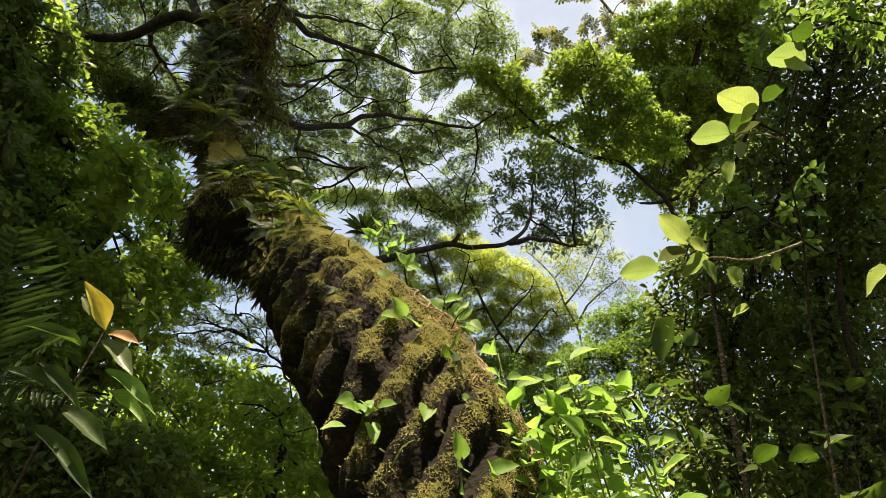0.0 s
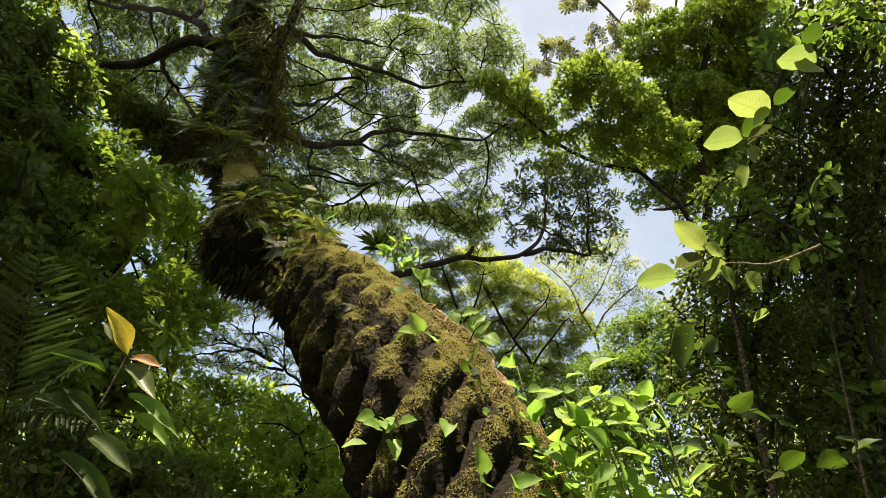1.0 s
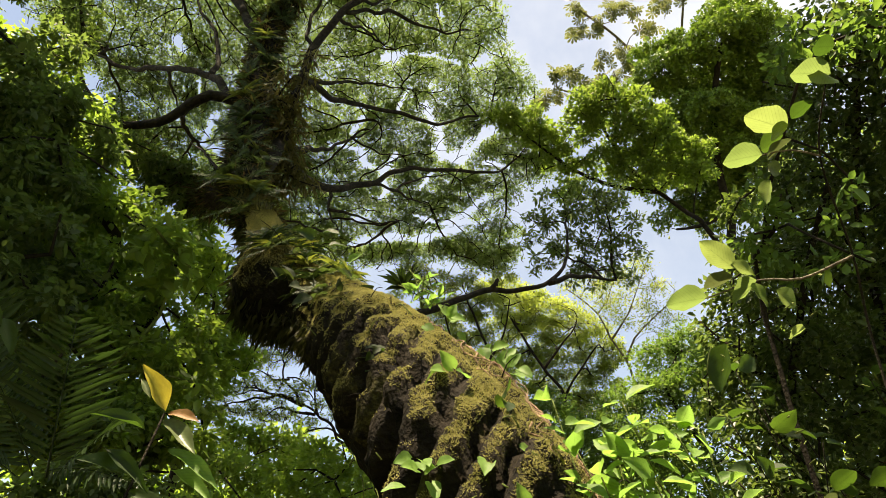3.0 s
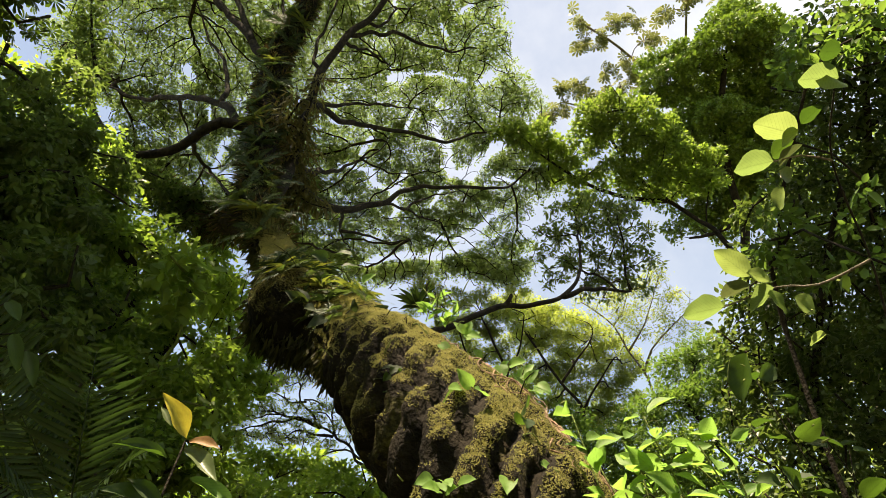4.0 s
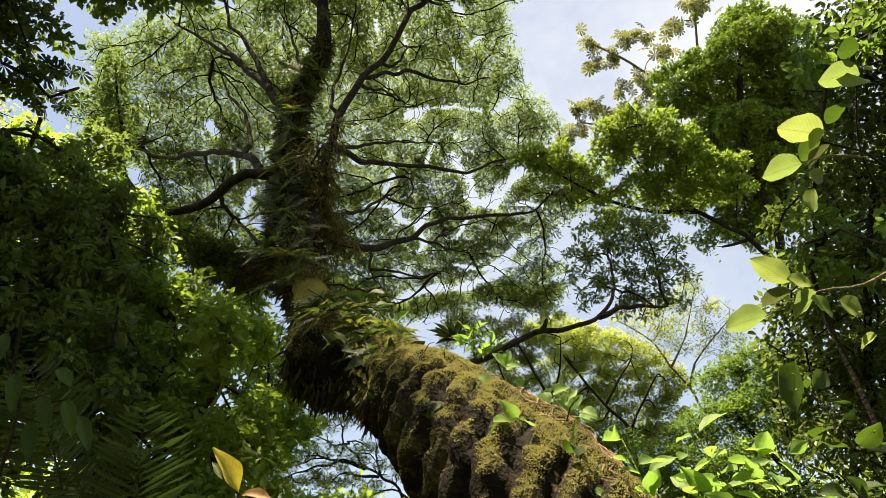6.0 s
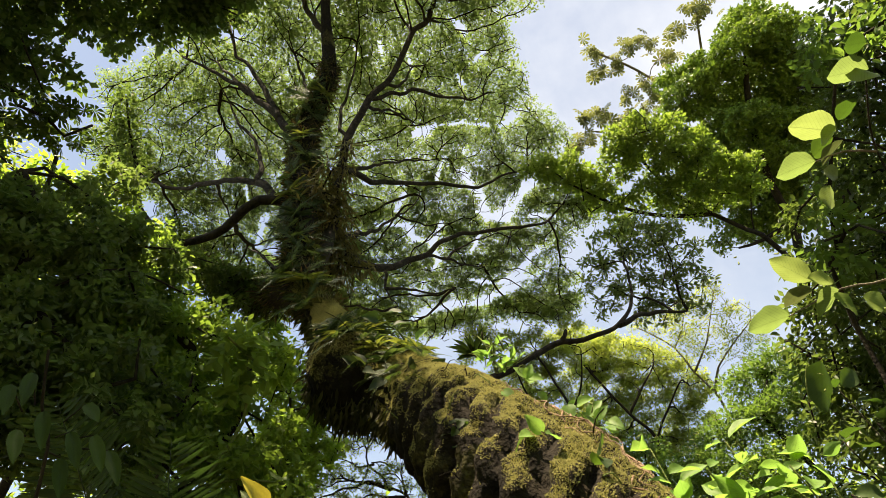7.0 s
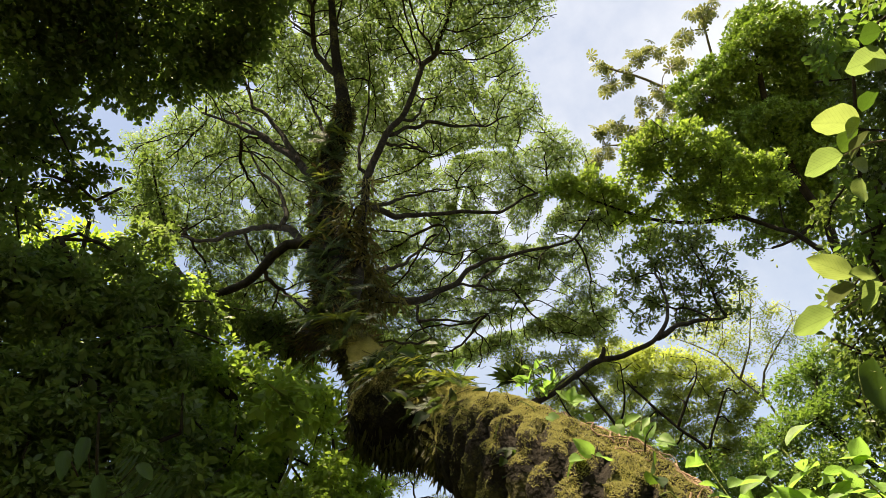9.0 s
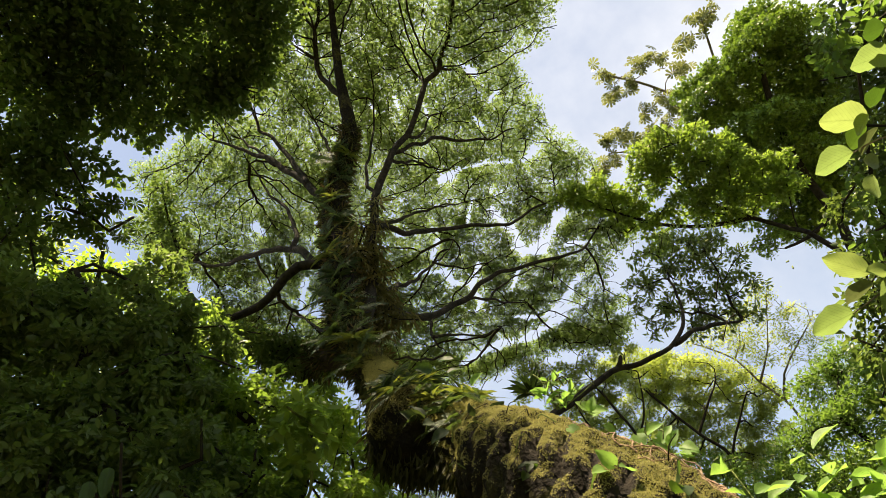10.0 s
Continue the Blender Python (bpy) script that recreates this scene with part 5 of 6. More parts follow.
tree("vine_clump", "brown and dark green climbers hanging between the big tree's stems", "vine", (-4.0, 8.6, 9.2),
     [([(-4.28, 10.18, 9.49), (-4.01, 9.56, 10.36), (-3.81, 9.06, 10.97), (-3.50, 8.57, 11.54)], 0.035, 0.015)],
     [(-4.04, 8.66, 11.11, 0.30), (-3.97, 8.93, 10.88, 0.33), (-4.10, 9.21, 10.54, 0.35), (-3.69, 8.86, 11.06, 0.28), (-3.74, 9.19, 10.72, 0.30), (-3.98, 9.49, 10.30, 0.37), (-4.28, 9.54, 10.10, 0.35), (-3.77, 9.56, 10.31, 0.28), (-4.12, 9.82, 9.85, 0.37), (-3.91, 9.90, 9.86, 0.30), (-3.33, 8.30, 11.68, 0.17), (-3.51, 8.58, 11.39, 0.23), (-3.84, 8.47, 11.36, 0.21), (-3.71, 9.81, 10.05, 0.23), (-3.55, 9.96, 9.94, 0.20), (-3.39, 10.06, 9.88, 0.14), (-4.28, 8.90, 10.77, 0.28), (-4.38, 9.27, 10.35, 0.28)],
     40, M_CLIMB, M_LIMB, 520, 0.2, 0.036, shape=BLADE, flat=1.0, ragged=0.5, droop=1.3, leaf_name="leaf_curtain")
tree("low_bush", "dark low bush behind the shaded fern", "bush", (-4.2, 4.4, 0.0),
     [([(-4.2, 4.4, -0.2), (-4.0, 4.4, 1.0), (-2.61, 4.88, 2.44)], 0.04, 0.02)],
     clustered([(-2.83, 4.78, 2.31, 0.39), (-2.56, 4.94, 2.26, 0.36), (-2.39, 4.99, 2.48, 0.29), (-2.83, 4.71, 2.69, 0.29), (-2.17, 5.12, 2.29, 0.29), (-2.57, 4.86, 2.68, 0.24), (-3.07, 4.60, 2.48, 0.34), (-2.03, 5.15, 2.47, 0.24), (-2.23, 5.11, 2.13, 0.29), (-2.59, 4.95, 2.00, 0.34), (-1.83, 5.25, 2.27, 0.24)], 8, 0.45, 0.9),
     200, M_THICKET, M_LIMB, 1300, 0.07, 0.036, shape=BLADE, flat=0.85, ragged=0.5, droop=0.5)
# unseen tree overhead, added only to throw shade on the vine curtain
tree("unseen_canopy", "unseen tree added to shade the vine curtain", "tree", (9.5, 5.0, 0.0),
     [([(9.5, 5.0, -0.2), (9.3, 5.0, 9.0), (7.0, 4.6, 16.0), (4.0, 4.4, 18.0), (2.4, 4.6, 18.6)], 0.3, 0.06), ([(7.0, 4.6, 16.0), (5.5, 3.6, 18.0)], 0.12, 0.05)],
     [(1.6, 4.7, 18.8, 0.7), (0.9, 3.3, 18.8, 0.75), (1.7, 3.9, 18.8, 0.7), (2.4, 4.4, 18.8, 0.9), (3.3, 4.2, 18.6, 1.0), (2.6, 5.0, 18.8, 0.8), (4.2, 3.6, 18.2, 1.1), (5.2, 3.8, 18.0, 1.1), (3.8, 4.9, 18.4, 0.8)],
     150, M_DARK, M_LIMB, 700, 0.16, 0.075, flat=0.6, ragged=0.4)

# ---- woods all round ----
def build_woods():
    ps, dens, seg = [], [], 46
    for ring, (dist, tall) in enumerate(((24.0, 9.0), (34.0, 13.0), (46.0, 16.0))):
        for k in range(seg):
            az = 2 * np.pi * (k + 0.5 * ring + rng.uniform(-0.3, 0.3)) / seg
            d = dist * rng.uniform(0.92, 1.1)
            ahead = np.cos(az)
            # woods behind are unseen: added nearer and taller to block low sky light
            if ahead < 0.2:
                d *= 0.5
            for z in np.arange(1.0, tall * (1.5 if ahead < 0.2 else 1.0) * rng.uniform(0.8, 1.1), 2.6):
                ps.append((d * np.sin(az), d * np.cos(az) + (4 if ahead > 0.2 else -3), z, rng.uniform(2.0, 3.0)))
                dens.append(14 if ahead > 0.6 else 3)
    me, _ = foliage("far_woods", ps, dens, 0.52, 0.26, flat=0.8, ragged=0.5)
    me.materials.append(M_BUSH)
    tagged(new("far_woods", me), "deep green forest, its unseen rear added to block sky light", "woods", kind="stuff")


build_woods()


# ---- broad leaves, ferns and rosettes ----
def blade_mesh(name, profile, fold=0.14, droop=0.18, wave=0.02, seed=0):
    """One leaf of unit length along x and unit width along y."""
    r = np.random.default_rng(seed)
    t = np.linspace(0, 1, 13)
    if profile == "heart":
        w = np.interp(t, [0, 0.04, 0.14, 0.28, 0.5, 0.75, 0.92, 1], [0.18, 0.7, 0.95, 1.0, 0.86, 0.52, 0.18, 0])
    elif profile == "lance":
        w = 0.03 + 0.97 * np.sin(np.pi * t ** 0.88) ** 1.1 * (1 - 0.03)
    elif profile == "strap":
        w = np.interp(t, [0, 0.15, 0.6, 0.9, 1], [0.9, 1.0, 0.8, 0.35, 0.0])
    else:
        w = 0.02 + 0.98 * np.sin(np.pi * t ** 0.86) ** 0.72 * (1 - 0.12 * t ** 6)
    a = np.array([-0.5, -0.27, 0, 0.27, 0.5])
    v = np.zeros((13, 5, 3))
    ph = r.uniform(0, 6, 2)
    for k in range(13):
        back = 0.12 * (np.abs(a) * 2) ** 2 * max(0, 1 - t[k] * 7) if profile == "heart" else 0
        v[k, :, 0] = t[k] - back
        v[k, :, 1] = a * w[k] * (1 + 0.03 * np.sin(t[k] * 23 + ph[0]))
        v[k, :, 2] = np.abs(a) * fold * w[k] * 2 - droop * t[k] ** 2 + wave * np.sin(t[k] * 11 + ph[1] + a * 4) * np.abs(a) * 2
    k, j = np.meshgrid(np.arange(12), np.arange(4), indexing="ij")
    i = k * 5 + j
    return mesh_np(name, v, np.stack([i, i + 1, i + 6, i + 5], -1), 4)


BLADES = {}


def set_leaf(parent, base, tip, width, up, profile, mat, name="leaf", label="", droop=0.18):
    """A broad leaf from its base to its tip; up: the way its upper face looks."""
    key = (profile, mat.name, int(rng.integers(0, 3)), droop)
    if key not in BLADES:
        BLADES[key] = blade_mesh("leaf", profile, droop=droop, seed=key[2] + 5)
        BLADES[key].materials.append(mat)
    b, x = np.array(base, float), np.array(tip, float) - np.array(base, float)
    size = np.linalg.norm(x)
    xa = x / size
    ya = unit(np.cross(np.array(up, float), xa))
    za = np.cross(xa, ya)
    m = Matrix.Identity(4)
    for r in range(3):
        m[r][0], m[r][1], m[r][2], m[r][3] = xa[r] * size, ya[r] * width, za[r] * size, b[r]
    return part(name, BLADES[key], mat, parent, label, m)


def stem(parent, pts, r0, r1, mat=None, name="stem", sides=6):
    line = spline(pts, 0.08)
    return part(name, tubes(name, [(line, np.linspace(r0, r1, len(line)))], sides), mat or M_STEM, parent)


def frond_mesh(pairs=22, width=0.22, droop=0.35, seed=1, leaflet=0.035, mat=None, forward=0.45):
    """A pinnate frond of unit length along x, arching down."""
    r = np.random.default_rng(seed)
    t = np.repeat(np.linspace(0.1, 0.99, pairs), 2)
    side = np.tile([1.0, -1.0], pairs)
    z = -droop * t ** 2
    pos = np.stack([t, np.zeros_like(t), z], -1)
    ln = width * np.sin(np.pi * np.clip(t * 0.86 + 0.1, 0, 1)) ** 0.7 * r.uniform(0.88, 1.1, len(t))
    axis = np.stack([forward + r.normal(0, 0.08, len(t)), side, -0.22 + r.normal(0, 0.12, len(t))], -1)
    me = leaves("frond", pos, axis, np.array([0, 0, 1.0]) + r.normal(0, 0.12, (len(t), 3)), ln, leaflet * (0.7 + 0.5 * ln / width), BLADE)
    rt = np.linspace(0, 1, 12)
    rach = tubes("rachis", [(np.stack([rt, 0 * rt, -droop * rt ** 2 - 0.004], -1), np.linspace(0.008, 0.002, 12))], 4)
    bm = bmesh.new()
    bm.from_mesh(me)
    bm.from_mesh(rach)
    out = bpy.data.meshes.new("frond")
    bm.to_mesh(out)
    bm.free()
    out.materials.append(mat or M_FERN)
    return out


# leaflet colour lowered to stand in for the shade on the fern
M_FROND = leaf_material("palm_leaflet", (0.024, 0.045, 0.02), (0.012, 0.024, 0.011), (0.055, 0.105, 0.025), 0.28, 0.4)
FRONDS = [frond_mesh(30, 0.32, 0.3, 1, 0.03), frond_mesh(18, 0.18, 0.6, 2), frond_mesh(26, 0.26, 0.2, 3), frond_mesh(21, 0.42, 0.25, 4, 0.034, M_FROND, 0.5), frond_mesh(18, 0.44, 0.4, 5, 0.036, M_FROND, 0.6)]


def set_frond(parent, base, tip, up, kind=0, scale=1.0):
    b, x = np.array(base, float), np.array(tip, float) - np.array(base, float)
    size = np.linalg.norm(x) * scale
    xa = unit(x)
    ya = unit(np.cross(np.array(up, float), xa))
    za = np.cross(xa, ya)
    m = Matrix.Identity(4)
    for r in range(3):
        m[r][0], m[r][1], m[r][2], m[r][3] = xa[r] * size, ya[r] * size, za[r] * size, b[r]
    return part("frond", FRONDS[kind], M_FERN, parent, "", m)


def skin(c, way):
    """A place on the trunk's skin: c counts along the trunk's bends, way points to the side wanted."""
    k = int(np.argmin(np.abs(T_AT - c)))
    off = T_SKIN[k] - T_LINE[k]
    j = int(np.argmax(unit(off) @ np.array(way, float)))
    return T_SKIN[k, j], unit(off[j])


def rosette(name, label, at, out, count, size, width, mat, upward=0.5, droop=0.35, profile="strap"):
    """A tank plant: stiff strap leaves round a centre."""
    at = np.array(at, float)
    ob = thing(name, tuple(at), label, "epiphyte", "epiphytes on the trunk")
    out = unit(np.array(out, float) + np.array([0, 0, upward]))
    s = unit(np.cross(out, np.array([0.3, 0.5, 0.77])))
    w = np.cross(out, s)
    for k in range(count):
        a = k * 2.4 + rng.uniform(-0.2, 0.2)
        lift = 0.25 + 0.9 * k / count
        way = unit(np.cos(a) * s + np.sin(a) * w + out * lift)
        ln = size * rng.uniform(0.75, 1.1)
        set_leaf(ob, at, at + way * ln, width, out + way * 0.01, profile, mat, droop=droop)
    return ob


def fern(at, out, count, size, label="arching green fern rooted in moss"):
    at = np.array(at, float)
    ob = thing("fern", tuple(at), label, "fern", "epiphytes on the trunk")
    out = unit(np.array(out, float) + np.array([0, 0, 0.3]))
    s = unit(np.cross(out, np.array([0.3, 0.5, 0.77])))
    w = np.cross(out, s)
    for k in range(count):
        a = k * 2.4 + rng.uniform(-0.3, 0.3)
        way = unit(np.cos(a) * s + np.sin(a) * w + out * rng.uniform(0.3, 1.0))
        set_frond(ob, at, at + way * size * rng.uniform(0.7, 1.1), out, int(rng.integers(0, 2)))
    return ob


# moss on the trunk, laid on lit faces so bare bark paints the shade
def build_moss():
    n = 1200000
    top = along(6.8)
    rows, cols = T_SKIN.shape[:2]
    patch = np.zeros((rows, cols))
    for k in range(top + 2):
        for j in range(cols):
            q = T_SKIN[k, j]
            patch[k, j] = noise.noise(Vector(q * 1.9)) + 0.6 * noise.noise(Vector(q * 6)) + 0.5 * noise.noise(Vector(q * 15))
    k = rng.integers(8, top, n)
    j = rng.integers(0, cols, n)
    f, g = rng.random(n), rng.random(n)
    j2 = (j + 1) % cols

    def between(grid):
        w = [(1 - f) * (1 - g), (1 - f) * g, f * (1 - g), f * g]
        if grid.ndim == 3:
            w = [x[:, None] for x in w]
        return w[0] * grid[k, j] + w[1] * grid[k, j2] + w[2] * grid[k + 1, j] + w[3] * grid[k + 1, j2]

    p, out = between(T_SKIN), unit(between(T_NORMAL))
    # full cover towards the light, none in grooves or underneath: shade put into colour
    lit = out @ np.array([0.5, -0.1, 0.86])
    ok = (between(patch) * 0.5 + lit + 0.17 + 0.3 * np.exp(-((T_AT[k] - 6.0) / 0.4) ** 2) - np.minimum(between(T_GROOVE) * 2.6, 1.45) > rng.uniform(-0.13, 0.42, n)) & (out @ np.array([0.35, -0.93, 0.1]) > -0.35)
    p, out = p[ok], out[ok]
    m = len(p)
    ax = out + rng.normal(0, 0.75, (m, 3)) + np.array([0, 0, -0.3])
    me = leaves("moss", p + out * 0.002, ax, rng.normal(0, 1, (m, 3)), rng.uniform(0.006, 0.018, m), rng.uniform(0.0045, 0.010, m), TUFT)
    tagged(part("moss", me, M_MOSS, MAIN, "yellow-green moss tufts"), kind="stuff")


build_moss()


# shaggy plants and dry leaves that wrap the upper trunk and the big fork
def build_shag():
    bough = spline(BOUGHS[0][0], 0.1)
    for mat, cnt, lab in ((M_EPI, 4200, "hanging strap-leaved epiphytes"), (M_DRY, 1300, "dry hanging leaves and roots")):
        k = rng.integers(along(6.1), along(10.2), cnt)
        j = rng.integers(0, T_SKIN.shape[1], cnt)
        p = T_SKIN[k, j]
        out = unit(p - T_LINE[k])
        b = bough[rng.integers(int(len(bough) * 0.14), int(len(bough) * 0.6), cnt // 2)]
        o2 = unit(rng.normal(0, 1, b.shape))
        p = np.vstack([p, b + o2 * 0.28])
        out = np.vstack([out, o2])
        m = len(p)
        ax = out * 0.9 + rng.normal(0, 0.5, (m, 3)) + np.array([0, 0, -0.55])
        me = leaves("shag", p, ax, out + rng.normal(0, 0.4, (m, 3)), rng.uniform(0.08, 0.26, m), rng.uniform(0.014, 0.036, m), BLADE)
        tagged(part("epiphyte_mat", me, mat, MAIN, lab), kind="stuff")
    # dark roots and fronds that hang from the underside of the bend
    n = 2600
    k = rng.integers(along(3.9), along(6.2), n)
    under = np.array([-0.55, -0.35, -0.75])
    off = unit(T_SKIN[k] - T_LINE[k][:, None])
    j = np.argmax(off @ under + rng.uniform(0, 0.75, off.shape[:2]), axis=1)
    p = T_SKIN[k, j]
    ax = np.array([0, 0, -1.0]) + rng.normal(0, 0.35, (n, 3))
    me = leaves("hanging_roots", p, ax, rng.normal(0, 1, (n, 3)), rng.uniform(0.06, 0.26, n), rng.uniform(0.015, 0.045, n), BLADE)
    tagged(part("hanging_root_mat", me, M_EPI, MAIN, "dark hanging roots and fronds"), kind="stuff")


build_shag()

def build_fibres():
    """Bare fibrous roots that run down the trunk's sunny ridge."""
    ob = thing("aerial_roots", tuple(T_SKIN[along(2.0), 0]), "tan fibrous aerial roots running down the trunk's ridge", "roots", kind="stuff")
    paths = []
    for _ in range(90):
        c = rng.uniform(1.5, 3.1)
        k0 = along(c)
        n = int(rng.integers(8, 22))
        way = unit(np.array([0.75, -0.15, 0.62]) + rng.normal(0, 0.16, 3))
        off = unit(T_SKIN[k0] - T_LINE[k0])
        j = int(np.argmax(off @ way))
        pts = []
        for i in range(n):
            pts.append(T_SKIN[max(2, k0 - i), j % T_SKIN.shape[1]] + T_NORMAL[max(2, k0 - i), j % T_SKIN.shape[1]] * 0.012)
            if rng.random() < 0.35:
                j += int(rng.choice([-1, 1]))
        paths.append((rough_line(np.array(pts), 0.018), np.linspace(rng.uniform(0.005, 0.011), 0.003, n)))
    part("root_strands", tubes("root_strands", paths, 5), M_FIBRE, ob)


build_fibres()

UPR = (0.5, -0.45, 0.75)
SIDES = (UPR, (0.1, -0.7, 0.7), (-0.2, -0.75, 0.6), (0.7, 0.0, 0.7), (-0.3, -0.85, 0.45))
for k in range(30):
    c = 4.05 + 1.4 * k / 29
    p, o = skin(c, np.array(SIDES[k % 5]) + rng.normal(0, 0.2, 3))
    fern(p, o, int(rng.integers(6, 10)), rng.uniform(0.2, 0.36))
for k in range(16):
    p, o = skin(6.3 + 3.4 * k / 15, np.array(((-0.5, -0.8, 0.2), (0.6, -0.7, 0.2), (0.1, -0.9, 0.2))[k % 3]))
    fern(p, o, 8, rng.uniform(0.45, 0.75), "shaggy fern clinging to the upper trunk")
for k in range(26):
    c = 4.3 + 1.0 * k / 25
    p, o = skin(c, np.array(SIDES[(k * 2) % 5]) + rng.normal(0, 0.25, 3))
    rosette("bromeliad", "strap-leaved bromeliad rosette perched on the mossy trunk", p, o, int(rng.integers(9, 14)), rng.uniform(0.16, 0.3), rng.uniform(0.022, 0.035), (M_STRAP, M_AGAVE, M_SHADED)[k % 3])
for k in range(9):
    p, o = skin(6.6 + 3.0 * k / 8, ((0.3, -0.9, 0.2), (-0.4, -0.9, 0.2), (0.8, -0.5, 0.2))[k % 3])
    rosette("bromeliad", "dark strap-leaved rosette on the upper trunk", p, o, 12, rng.uniform(0.3, 0.48), 0.04, (M_STRAP, M_SHADED)[k % 2])
p, o = skin(3.9, (0.75, 0.5, 0.7))
rosette("bromeliad", "large dark spiky rosette standing on the trunk's ridge", (-0.98, 6.84, 5.64), (0.1, -0.1, 1.0), 24, 0.34, 0.06, M_AGAVE, 1.0, 0.1)


def aroid(at, out, leafs, size, mat, label):
    """A climbing plant with heart-shaped leaves on long stalks, rooted in the trunk's skin."""
    front = T_SKIN[T_NORMAL @ np.array([0.3, -0.9, 0.2]) > 0.25]
    near = front[np.argmin(np.linalg.norm(front - np.array(at, float), axis=1))]
    at = np.array(at, float) if np.linalg.norm(near - np.array(at)) > 0.6 else near
    ob = thing("climbing_plant", tuple(at), label, "climbing plant", "climbers on the trunk")
    for k in range(leafs):
        way = unit(np.array(out) * rng.uniform(0.4, 1.1) + rng.normal(0, 0.55, 3) + np.array([0, 0, 0.35]))
        tip = at + way * size * rng.uniform(0.7, 1.5)
        fall = unit(way * 0.6 + rng.normal(0, 0.4, 3) + np.array([0.1, -0.3, -0.45]))
        lf = set_leaf(ob, tip, tip + fall * size * rng.uniform(0.75, 1.05), size * rng.uniform(0.6, 0.75), np.array([0.2, -0.8, 0.55]) + rng.normal(0, 0.3, 3), "heart", mat)
        stem(lf, [at, at + way * size * 0.5 + np.array([0, 0, 0.04]), tip], 0.005, 0.003, M_STEM if mat is M_SHRUB else M_LIMB, "stalk", 5)
    return ob


# climbers off the sunny edge get leaf colours darkened for shade
for at, out, n, size, mat in (((-0.39, 4.67, 3.94), (0.5, -0.4, 0.5), 7, 0.14, M_SHRUB), ((-0.11, 4.47, 3.55), (0.6, -0.3, 0.4), 8, 0.14, M_SHRUB), ((0.09, 4.38, 3.39), (0.6, -0.2, 0.4), 6, 0.14, M_SHRUB),
                              ((-0.25, 4.19, 3.22), (-0.2, -0.8, 0.2), 4, 0.14, M_SHRUB), ((0.04, 3.98, 2.96), (0.1, -0.9, 0.1), 5, 0.15, M_BROAD_SHADED), ((-0.31, 3.76, 2.48), (0.0, -0.8, 0.4), 8, 0.14, M_SHRUB),
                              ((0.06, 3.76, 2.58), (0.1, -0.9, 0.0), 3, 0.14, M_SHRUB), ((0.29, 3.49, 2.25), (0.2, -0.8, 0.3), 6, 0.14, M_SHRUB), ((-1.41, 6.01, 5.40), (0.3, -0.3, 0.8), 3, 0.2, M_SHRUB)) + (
                              ((-2.05, 6.53, 5.99), (0.3, -0.5, 0.6), 5, 0.26, M_BROAD_SHADED), ((-1.90, 5.91, 4.96), (0.0, -0.8, 0.0), 4, 0.2, M_SHADED), ((-1.40, 5.49, 4.51), (0.0, -0.8, -0.1), 3, 0.2, M_SHADED),
                              ((-0.64, 4.45, 3.59), (0.1, -0.9, -0.1), 8, 0.1, M_SHADED), ((-0.78, 4.53, 3.66), (0.0, -0.9, -0.1), 7, 0.1, M_BROAD_SHADED)):
    aroid(at, out, n, size, mat, "climbing plant with glossy heart-shaped leaves on the mossy trunk" if mat is M_SHRUB else "climbing plant with leaves darkened for shade on the trunk")


def twiggy(name, label, root, tips, leafs, size, mat, profile, width, group=""):
    """A leafy shrub: stems from a root, whorls of leaves at their ends."""
    ob = thing(name, root, label, "shrub", group)
    root = np.array(root, float)
    for tip in tips:
        tip = np.array(tip, float)
        mid = root * 0.45 + tip * 0.55 + rng.normal(0, 0.2, 3)
        stem(ob, [root, (root + mid) / 2 + rng.normal(0, 0.08, 3), mid, (mid + tip) / 2 + rng.normal(0, 0.05, 3), tip], 0.008, 0.004, M_LIMB if mat is M_BROAD_SHADED else M_STEM)
        a0 = rng.uniform(0, 6.28)
        for k in range(leafs):
            a = a0 + k * 2.4
            at = tip + (mid - tip) * 0.5 * (k // 2) / max(1, leafs // 2)
            way = unit(np.array([np.cos(a), np.sin(a), rng.uniform(0.0, 0.85)]))
            b = at + way * size * 0.18
            ln = size * rng.uniform(0.65, 1.15)
            lf = set_leaf(ob, b, b + way * ln, ln * width, np.array([0.1, -0.45, 0.8]) + rng.normal(0, 0.5, 3), profile, mat, droop=0.16)
            stem(lf, [at, b], 0.005, 0.004, M_STEM, "stalk", 4)
    return ob


twiggy("shrub", "bright sunlit shrub with large soft green leaves", (1.55, 3.6, -0.1),
       [(0.38, 3.58, 3.01), (0.46, 3.56, 2.79), (0.60, 3.36, 2.78), (0.73, 3.38, 2.92), (0.58, 3.36, 2.52), (0.76, 3.38, 2.62), (0.91, 3.40, 2.73), (0.96, 3.29, 2.73), (1.08, 3.25, 2.73), (0.71, 3.29, 2.31), (0.54, 3.47, 2.44), (0.81, 3.23, 2.47), (0.71, 3.61, 2.81)],
       11, 0.158, M_SHRUB, "lance", 0.58)
twiggy("shrub", "shrub with broad green leaves darkened for shade", (3.4, 5.4, -0.1),
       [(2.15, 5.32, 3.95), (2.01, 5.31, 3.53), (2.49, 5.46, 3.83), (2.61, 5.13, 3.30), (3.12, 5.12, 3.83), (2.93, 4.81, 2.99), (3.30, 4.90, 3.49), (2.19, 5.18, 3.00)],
       5, 0.24, M_BROAD_SHADED, "ovate", 0.62)

twiggy("sprig", "small sprig of bright pale leaves on the trunk's ridge", (-0.66, 6.10, 4.97),
       [(-0.69, 5.93, 5.05), (-0.57, 5.91, 5.12), (-0.50, 5.98, 5.00), (-0.57, 5.92, 4.89), (-0.76, 5.98, 4.97)], 6, 0.15, M_SHRUB, "lance", 0.42)

